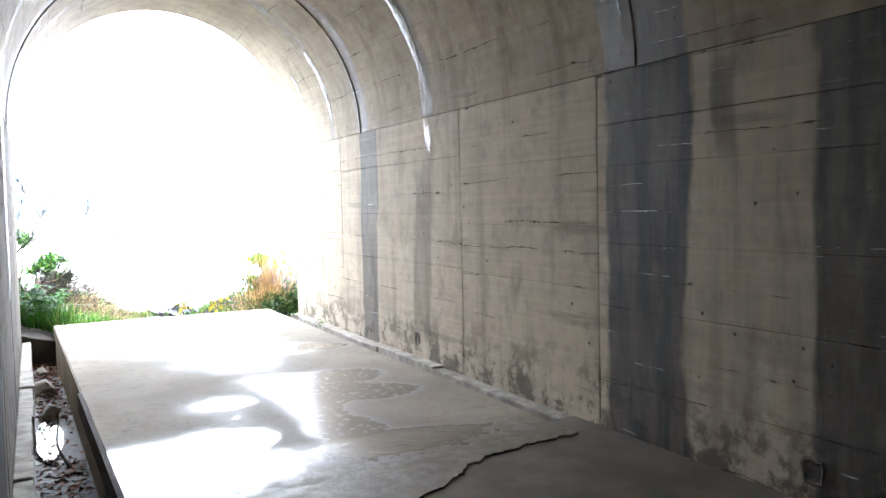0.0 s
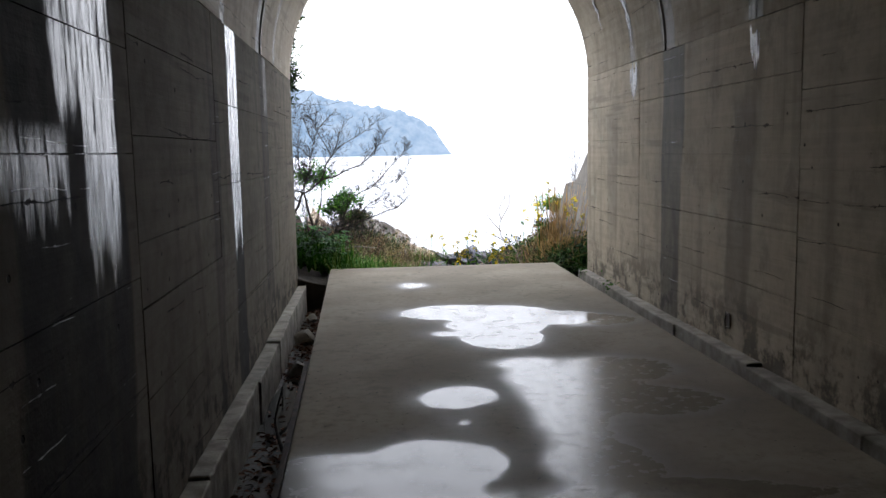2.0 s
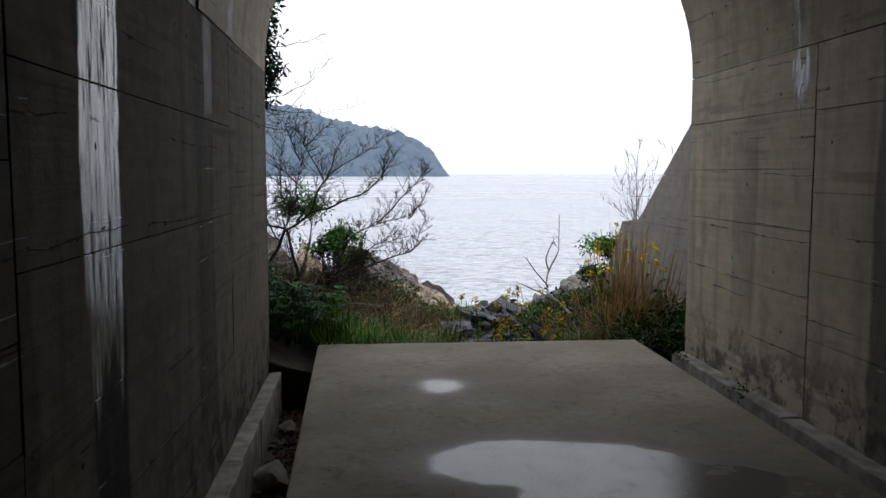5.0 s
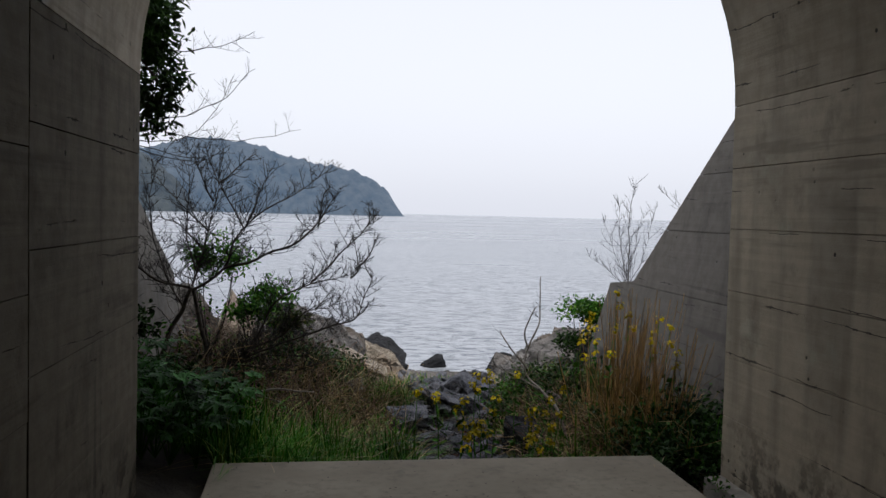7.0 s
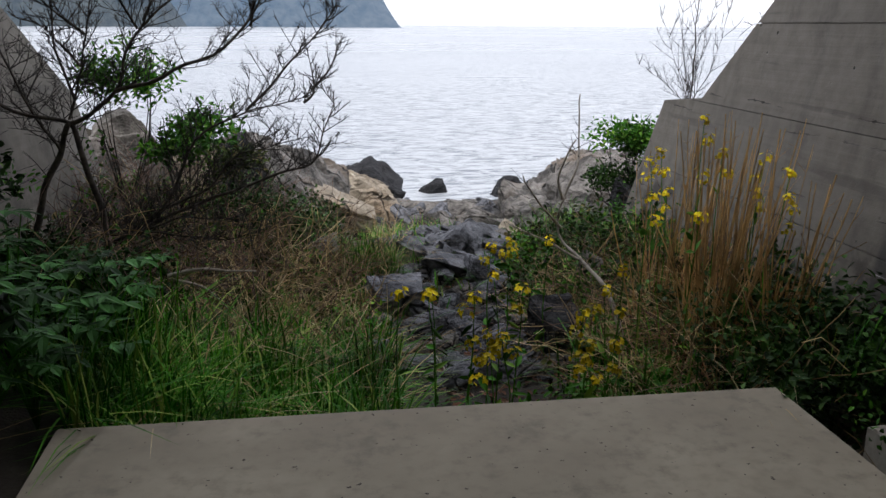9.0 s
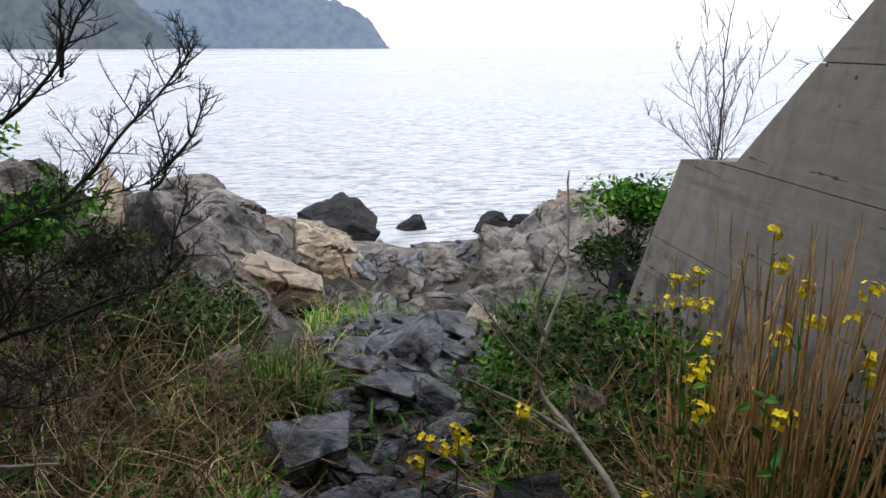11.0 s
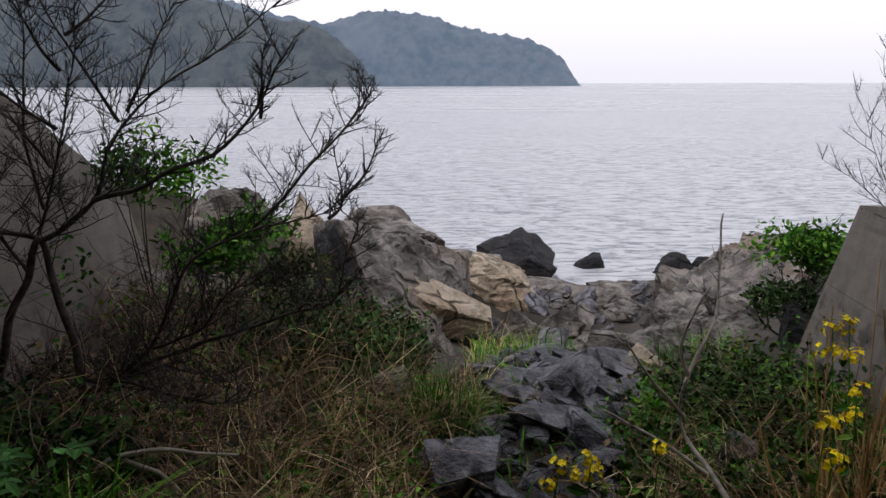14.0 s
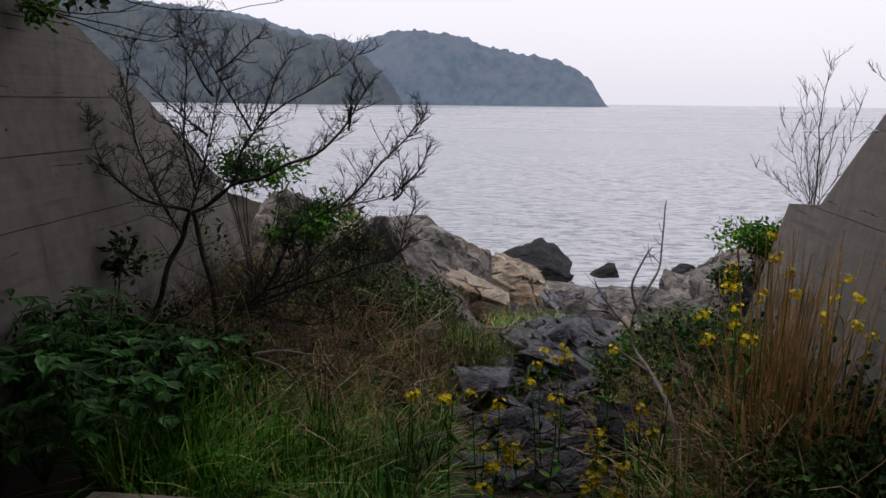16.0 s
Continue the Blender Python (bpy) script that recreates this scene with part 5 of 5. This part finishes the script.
def sprig(s, r, p, leaf=0.06, tall=0.22):
    h = tall * r.uniform(0.4, 1.2)
    lean = s.rand_dir() * 0.12
    for k in range(7):
        q = p + Vector((lean.x, lean.y, 0)) * (k / 7) + Vector((0, 0, h * (k + 1) / 7)) + s.rand_dir() * 0.035
        s.leaf(q, s.rand_dir(0.1), s.rand_dir(1.5), leaf * r.uniform(0.6, 1.3), leaf * 0.6)


scatter("scrub", "low olive-green scrub and brambles on the bank", "scrub", M_SCRUB,
        [(-0.4, 1.1, 15.2, 19.0, 250), (1.1, 1.9, 15.2, 19.0, 700), (3.3, 4.5, 14.6, 18.2, 1300), (3.0, 3.5, 15.0, 17.5, 220), (0.2, 1.7, 17.0, 19.5, 500)], 73, sprig, patchy)
scatter("weeds", "fresh green weeds between the stones", "weeds", M_LEAF,
        [(3.2, 4.5, 13.7, 17.8, 1000), (3.25, 4.6, 14.9, 17.6, 1300), (2.55, 3.6, 13.6, 14.4, 420), (1.3, 2.1, 14.6, 18.0, 700), (-0.3, 1.4, 15.0, 18.6, 320)], 74, lambda s, r, p: sprig(s, r, p, 0.05, 0.26), patchy)
scatter("dark_undergrowth", "dark green undergrowth by the gutter", "undergrowth", M_LEAF_DARK,
        [(3.75, 4.62, 13.4, 15.2, 1150), (-0.42, 0.7, 14.4, 15.8, 900), (0.7, 1.9, 17.4, 19.2, 600), (3.6, 4.5, 15.2, 17.6, 300)], 75, lambda s, r, p: sprig(s, r, p, 0.055, 0.42))


def tangle(s, r, p):
    d = s.rand_dir(0.3)
    pts = [p + Vector((0, 0, 0.05))]
    for k in range(5):
        d = (d + s.rand_dir() * 0.55 + Vector((0, 0, 0.12 if k < 2 else -0.15))).normalized()
        pts.append(pts[-1] + d * r.uniform(0.09, 0.2))
    s.tube(pts, 0.0042, 0.002, 3)


scatter("bramble_stems", "tangled dead bramble stems on the bank", "brambles", M_BRAMBLE, [(-0.3, 1.9, 15.0, 18.4, 1300), (3.4, 4.5, 14.0, 16.8, 300)], 76, tangle)
scatter("pale_stems", "pale dry stems lying over the scrub", "dry stems", M_DRY, [(0.0, 1.0, 14.6, 17.6, 120), (1.0, 2.0, 14.8, 17.4, 420), (3.2, 4.4, 13.6, 16.2, 300)], 77, tangle)


def fallen(s, r, p):
    d = s.rand_dir()
    s.leaf(p + Vector((0, 0, 0.03)), Vector((d.x, d.y, 0.15 * d.z)).normalized(), s.rand_dir(2.5), r.uniform(0.03, 0.08), r.uniform(0.01, 0.03))


scatter("path_litter", "dead leaves and chips of wood on the earth path", "leaf litter", M_LITTER, [(1.7, 3.3, 13.6, 16.4, 1500), (2.0, 3.4, 16.4, 18.5, 500)], 78, fallen)

# broad-leaved plants between the gutter and the left wing wall
def broad_plant(x, y, h, seed):
    root = new("broad_leaved_plant")
    z = ground(x, y)
    root.location = (x, y, z)
    st, lf = Soup(seed), Soup(seed + 1)
    r = st.r
    for k in range(9):
        a = r.uniform(0, 6.28)
        reach, top = r.uniform(0.1, 0.36), h * r.uniform(0.55, 1.1)
        tip = Vector((math.cos(a) * reach, math.sin(a) * reach, top))
        st, lf = Soup(seed * 90 + k), Soup(seed * 70 + k)
        st.tube(curve([(0, 0, 0), tip * 0.5 + Vector((0, 0, 0.1)), tip], 4), 0.006, 0.003, 4)
        st.build("stem", M_LEAF, root)
        for j in range(9):
            b = a + (j - 4) * 0.42 + r.uniform(-0.15, 0.15)
            d = Vector((math.cos(b), math.sin(b), r.uniform(-0.55, 0.1))).normalized()
            lf.leaf(tip - Vector((math.cos(a), math.sin(a), 0)) * 0.05 * (j % 3), d, Vector((0, 0, 1)), r.uniform(0.06, 0.115), r.uniform(0.03, 0.05), 0.12)
        lf.build("leaf", M_LEAF_BLUE, root)
    tagged(root, "low plant with broad dark green divided leaves", "plant", "broad-leaved plants by the gutter")


rb = random.Random(8)
for k in range(22):
    broad_plant(rb.uniform(-0.35, 0.6), rb.uniform(13.5, 15.2), rb.uniform(0.35, 0.75), 200 + 3 * k)

# flowering mustard
LOW = [(2.06, 13.9, 0.4), (2.21, 14.0, 0.35), (2.63, 14.5, 0.28), (2.72, 15.0, 0.3), (2.84, 15.0, 0.33), (2.77, 14.4, 0.22), (2.47, 14.2, 0.26), (2.41, 13.9, 0.14), (2.51, 14.0, 0.13), (2.46, 13.8, 0.1), (2.95, 13.9, 0.26), (2.92, 13.75, 0.09), (2.95, 13.8, 0.13), (3.19, 14.3, 0.24), (3.25, 14.2, 0.14), (3.37, 14.5, 0.27), (3.17, 15.3, 0.25), (2.3, 14.6, 0.16), (3.04, 13.7, 0.18), (3.06, 13.58, -0.08), (3.31, 13.56, -0.15), (2.55, 13.9, 0.16)]
TALL = [(3.96, 14.9, 1.07), (4.04, 14.8, 0.88), (4.17, 14.6, 0.68), (4.37, 14.9, 0.83), (4.3, 14.5, 0.81), (3.9, 15.5, 0.72), (4.47, 14.7, 0.56), (3.74, 14.4, 0.6), (3.54, 14.6, 0.67), (3.84, 15.2, 0.82), (3.85, 15.1, 0.59), (3.83, 14.6, 0.79)]


def mustard(head, seed, tall):
    r = random.Random(seed)
    x, y = head[0] + r.uniform(-0.06, 0.06), head[1] + r.uniform(-0.05, 0.08)
    foot = Vector((x, y, ground(x, y)))
    top = Vector(head)
    root = new("mustard_plant")
    root.location = foot
    st, lf = Soup(seed), Soup(seed + 1)
    line = curve([(0, 0, 0), (top - foot) * 0.55 + st.rand_dir() * 0.03, top - foot], 4, 0.01, seed)
    st.tube(line, 0.005, 0.0022, 5)
    for k in range(5 if tall else 9):
        q = line[int((0.1 + 0.75 * r.random()) * (len(line) - 1))]
        d = st.rand_dir(0.3)
        lf.leaf(q, d, st.rand_dir(1.2), r.uniform(0.05, 0.12), r.uniform(0.02, 0.04))
    st.build("stem", M_LEAF, root)
    lf.build("leaves", M_LEAF, root)
    heads = [line[-1]] + [line[-2] + Vector((r.uniform(-0.05, 0.05), r.uniform(-0.05, 0.05), r.uniform(-0.06, 0.0))) for _ in range(r.choice((0, 1, 1, 2)))]
    for c in heads:
        fl = Soup(seed + 5)
        size = r.uniform(0.024, 0.036)
        for k in range(13):
            p = c + Vector((fl.rand_dir().x * size, fl.rand_dir().y * size, r.uniform(-1.0, 0.9) * size))
            up = (p - c + Vector((0, 0, 0.02))).normalized()
            side = up.cross(Vector((0.2, 0.3, 0.9))).normalized()
            for j in range(4):
                a = math.pi / 2 * j + 0.5
                d = (side * math.cos(a) + up.cross(side) * math.sin(a) + up * 0.35).normalized()
                fl.leaf(p, d, up, 0.016, 0.014, 0.1)
        fl.build("flower_head", M_PETAL, root)
    tagged(root, "mustard plant with small bright yellow flower heads" if not tall else "tall mustard flower standing among dry brown stalks", "wild flower", "flowering mustard")


for k, hd in enumerate(LOW):
    mustard(hd, 300 + 11 * k, False)
for k, hd in enumerate(TALL):
    mustard(hd, 700 + 11 * k, True)


# tall dry stalks before the right wing wall
def stalk_clump(x, y, spread, count, tall, seed):
    root = new("dry_stalk_clump")
    z = ground(x, y)
    root.location = (x, y, z)
    st, tuft = Soup(seed), Soup(seed + 1)
    r = st.r
    for k in range(count):
        a, q = r.uniform(0, 6.28), spread * math.sqrt(r.random())
        p = Vector((math.cos(a) * q * 0.55, math.sin(a) * q * 0.55, -0.03))
        tip = Vector((math.cos(a) * q + r.gauss(0.06, 0.13), math.sin(a) * q * 1.1 + r.gauss(0, 0.08), tall * r.uniform(0.4, 1.08)))
        line = curve([p, (p + tip) / 2 + st.rand_dir() * 0.03, tip], 3, 0.012, k)
        one = Soup(seed * 90 + k)
        thick = r.uniform(0.003, 0.008)
        one.tube(line, thick, thick * 0.45, 5)
        if r.random() < 0.4:
            sprout(one, line, 4, 0.16, 0.0017, 0, 0.5, 0.5)
        one.build("stalk", M_STALK, root)
    for k in range(count * 4):
        a, q = r.uniform(0, 6.28), spread * 0.7 * math.sqrt(r.random())
        tuft.blade(Vector((math.cos(a) * q, math.sin(a) * q, -0.03)), a + r.uniform(-1, 1), tall * r.uniform(0.25, 0.6), 0.007, r.uniform(0.3, 1.3))
    tuft.build("dead_leaves", M_STALK_LOW, root)
    tagged(root, "clump of tall dry reddish-brown stalks", "dry stalks", "dry stalk clumps by the wing wall")


for k, (x, y, sp, c, h) in enumerate([(3.92, 14.55, 0.26, 50, 1.4), (4.12, 14.9, 0.26, 45, 1.35), (3.85, 15.1, 0.22, 24, 1.2), (4.25, 14.4, 0.2, 26, 1.15), (4.05, 15.5, 0.26, 22, 1.3), (4.3, 15.6, 0.18, 14, 1.2)]):
    stalk_clump(x, y, sp, c, h, 500 + 5 * k)


# bleached dead branches
def dead_branch(label, limbs, rad, seed, mat=None):
    root = new("dead_branch")
    root.location = limbs[0][0]
    back = Matrix.Translation(-Vector(limbs[0][0]))
    tw = Soup(seed)
    for k, pts in enumerate(limbs):
        st = Soup(seed + k + 1)
        line = curve(pts, 5, 0.02, seed + k)
        st.tube(line, rad if k == 0 else rad * 0.6, rad * 0.25, 6)
        st.build("limb", mat or M_DEADWOOD, root, True).data.transform(back)
        for q in range(4):
            tw = Soup(seed * 40 + 7 * k + q)
            sprout(tw, line, 1, 0.22, 0.003, 0, 0.3, 0.3 + 0.15 * q)
            tw.build("twig", M_BARK, root).data.transform(back)
    tagged(root, label, "branch")


dead_branch("bleached forked dead branch leaning over the stones", [[(3.52, 14.75, -0.35), (3.47, 15.0, -0.02), (3.38, 15.35, 0.1), (3.31, 15.6, 0.2), (3.33, 15.58, 0.45)],
            [(3.33, 15.58, 0.42), (3.45, 15.75, 0.6), (3.52, 15.9, 0.75), (3.56, 16.05, 1.12)], [(3.32, 15.6, 0.25), (3.18, 15.6, 0.42), (3.05, 15.6, 0.62)], [(3.33, 15.58, 0.45), (3.3, 15.6, 0.62), (3.42, 15.65, 0.85)],
            [(3.38, 15.35, 0.1), (3.2, 15.45, 0.2), (2.95, 15.55, 0.3)]], 0.018, 91)
dead_branch("grey dead branch lying under the shrub", [[(0.55, 15.45, -0.12), (0.72, 15.45, 0.04), (0.97, 15.45, 0.09), (1.28, 15.5, 0.05)], [(0.72, 15.45, 0.04), (0.95, 15.4, -0.02), (1.1, 15.35, -0.14)]], 0.022, 95)
dead_branch("pale stick lying on the earth path", [[(2.42, 14.9, -0.56), (2.45, 15.1, -0.52), (2.4, 15.3, -0.5)]], 0.009, 98)

# ---- mineral crusts on the lining ----
def crust(x, out, y0, y1, z0, z1, seed, label, ragged=0.02, tip=0.0):
    """Mineral left by running water: many thin runs side by side, of uneven length; tip shortens the outer ones."""
    r = random.Random(seed)
    bm = bmesh.new()
    y = y0
    while y < y1:
        w = r.uniform(0.02, 0.065)
        f = (y + w / 2 - (y0 + y1) / 2) / ((y1 - y0) / 2)
        low = z0 + (z1 - z0) * (abs(f) ** 1.5 * tip + r.uniform(0, 0.25 + 0.25 * (ragged > 0.04)))
        high = z1 - r.uniform(0, 0.06 if z1 - z0 > 0.6 else 0.4) * (z1 - z0)
        n, rows = 14, []
        for k in range(n + 1):
            t = k / n
            z = high + (low - high) * t
            half = w / 2 * (0.75 + 0.5 * n3(z * 5, y * 30, seed)) * (1 if t < 0.6 else max(0.3, (1 - t) / 0.4))
            c = y + w / 2 + ragged * 0.25 * n3(z * 4, y * 9, seed)
            rows.append([bm.verts.new((x - out * (0.0042 if j != 1 else 0.005 + 0.001 * r.random()), c + half * (j - 1), z)) for j in range(3)])
        for p, q in zip(rows, rows[1:]):
            for j in range(2):
                bm.faces.new((p[j], p[j + 1], q[j + 1], q[j]))
        y += w * r.uniform(0.4, 0.85)
    return part("mineral_crust", bm, M_CALCITE_WET if "wet" in label or "hanging" in label else M_CALCITE, wall_right if out > 0 else wall_left, label, True)


def arch_crust(y, width, a0, a1, seed):
    """The same along the vault, between two angles from the right-hand spring line."""
    bm = bmesh.new()
    rows = []
    for k in range(25):
        t = radians(a0 + (a1 - a0) * k / 24)
        w = width * (0.75 + 0.5 * n3(k * 0.4, seed)) / 2
        c = y + 0.04 * n3(k * 0.25, seed, 3)
        rad = RAD - 0.014
        rows.append([bm.verts.new((MID + (rad + (0.006 if j in (0, 3) else 0)) * math.cos(t), c + w * q, SPRING + rad * math.sin(t))) for j, q in enumerate((-1, -0.75, 0.75, 1))])
    for p, q in zip(rows, rows[1:]):
        for j in range(3):
            bm.faces.new((p[j], p[j + 1], q[j + 1], q[j]))
    return part("mineral_crust", bm, M_CALCITE, ceiling, "", True)


crust(XR, 1, 8.26, 8.44, 2.02, 2.53, 1, "chalky white mineral streak", 0.015, 0.6)
arch_crust(8.38, 0.2, 0, 62, 2)
crust(XR, 1, 11.16, 11.4, 2.0, 2.53, 3, "chalky white mineral streak", 0.02, 0.3)
arch_crust(11.3, 0.17, 0, 36, 4)
arch_crust(5.15, 0.05, 0, 50, 7)
arch_crust(12.3, 0.1, 14, 30, 8)


# ---- weep holes, rust edge and the litter in the gutters ----
# No hole is cut: a dark disc inside a lip stands for the shade within.
def weep_hole(y, z, w, h, seed):
    rr = random.Random(seed)
    bm = bmesh.new()
    ring = []
    for k in range(14):
        t = 2 * math.pi * k / 14
        q = max(abs(math.cos(t)), abs(math.sin(t)))
        ring.append((math.cos(t) / q * w / 2 * rr.uniform(0.85, 1.1), math.sin(t) / q * h / 2 * rr.uniform(0.85, 1.1)))
    rim = [bm.verts.new((XR - 0.006, y + a * 1.25, z + b * 1.2)) for a, b in ring]
    lip = [bm.verts.new((XR - 0.012, y + a, z + b)) for a, b in ring]
    deep = [bm.verts.new((XR - 0.004, y + a * 0.8, z + b * 0.8)) for a, b in ring]
    for k in range(14):
        j = (k + 1) % 14
        bm.faces.new((rim[k], rim[j], lip[j], lip[k]))
        bm.faces.new((lip[k], lip[j], deep[j], deep[k]))
    bm.faces.new(deep)
    bmesh.ops.recalc_face_normals(bm, faces=bm.faces)
    return part("weep_hole", bm, M_GUTTER, wall_right, "broken weep hole, its shaded inside a dark disc")


weep_hole(3.61, 0.1, 0.13, 0.13, 1)
weep_hole(8.73, 0.14, 0.09, 0.12, 2)

bm = bmesh.new()
n = 30
rows = []
for k in range(n + 1):
    y = 3.0 + 5.4 * k / n
    x = slab_left(y) - 0.016
    rows.append([bm.verts.new(p) for p in ((x - 0.012, y, -0.16 + 0.01 * n3(y * 5, 1)), (x - 0.014, y, 0.018 + 0.004 * n3(y * 6, 3)), (x + 0.016, y, 0.02 + 0.004 * n3(y * 6, 2)), (x + 0.018, y, 0.006))])
for p, q in zip(rows, rows[1:]):
    for j in range(3):
        bm.faces.new((p[j], p[j + 1], q[j + 1], q[j]))
edge_ob = tagged(link("steel_edge_angle", bm, M_RUST), "rusted steel angle along the slab's edge", "steel angle")

lit = Soup(401)
for k in range(2600):
    y = lit.r.uniform(2.0, 13.4)
    x = lit.r.uniform(0.375, max(0.4, slab_left(max(y, 4)) - 0.03))
    if 8.2 < y < 9.6 and lit.r.random() < 0.85:
        continue
    p = Vector((x, y, -0.495 + lit.r.uniform(0, 0.045) + 0.04 * max(0, n3(x * 5, y * 3))))
    d = lit.rand_dir(0.05)
    lit.leaf(p, Vector((d.x, d.y, 0.25 * d.z)).normalized(), lit.rand_dir(2.2), lit.r.uniform(0.03, 0.075), lit.r.uniform(0.018, 0.04))
tagged(lit.build("leaf_litter", M_LITTER), "wet brown dead leaves filling the gutter", "leaf litter", kind="stuff")
for k, (x, y, s) in enumerate([(0.5, 9.9, 0.26), (0.46, 11.2, 0.3), (0.44, 12.4, 0.2), (0.55, 5.6, 0.14)]):
    boulder(x, y, -0.5 + s * 0.55, (s * 0.8, s * 1.3, s * 0.7), 20 * k, 430 + k, M_KERB, "lump of broken concrete lying in the gutter", level=3, name="concrete_lump", group="lumps in the gutter")
for k, pts in enumerate([[(0.6, 7.7, -0.42), (0.52, 8.0, -0.3), (0.55, 8.3, -0.12)], [(0.45, 4.6, -0.46), (0.55, 5.1, -0.4), (0.5, 5.7, -0.44)], [(0.4, 6.0, -0.45), (0.55, 6.3, -0.42), (0.62, 6.5, -0.45)], [(0.42, 9.8, -0.45), (0.5, 10.1, -0.42), (0.55, 10.4, -0.42)]]):
    so = Soup(450 + k)
    so.tube(curve(pts, 5, 0.02, k), 0.014, 0.006, 6)
    tagged(so.build("fallen_stick", M_BARK, None, True), "wet dark stick lying in the gutter", "stick", "sticks in the gutter")
bm = bmesh.new()
ring = [(0.47 + 0.12 * math.cos(t) * (1 + 0.2 * n3(math.cos(t) * 2, math.sin(t) * 2)), 8.9 + 0.75 * math.sin(t) * (1 + 0.2 * n3(t, 3))) for t in [2 * math.pi * k / 28 for k in range(28)]]
prism(bm, ring, -0.51, -0.47)
tagged(link("gutter_pool", bm, M_POOL), "small pool of standing water in the gutter", "water", kind="structure")
# weeds that root in the right-hand kerb
for k, (x, y) in enumerate([(4.05, 11.75), (4.02, 12.9), (3.95, 13.1)]):
    so = Soup(470 + k)
    for _ in range(6):
        sprig(so, so.r, Vector((x + so.r.uniform(-0.05, 0.05), y + so.r.uniform(-0.12, 0.12), -0.1)), 0.035, 0.2)
    tagged(so.build("kerb_weed", M_LEAF), "small green weed rooted in the kerb joint", "weed", "weeds on the kerb")
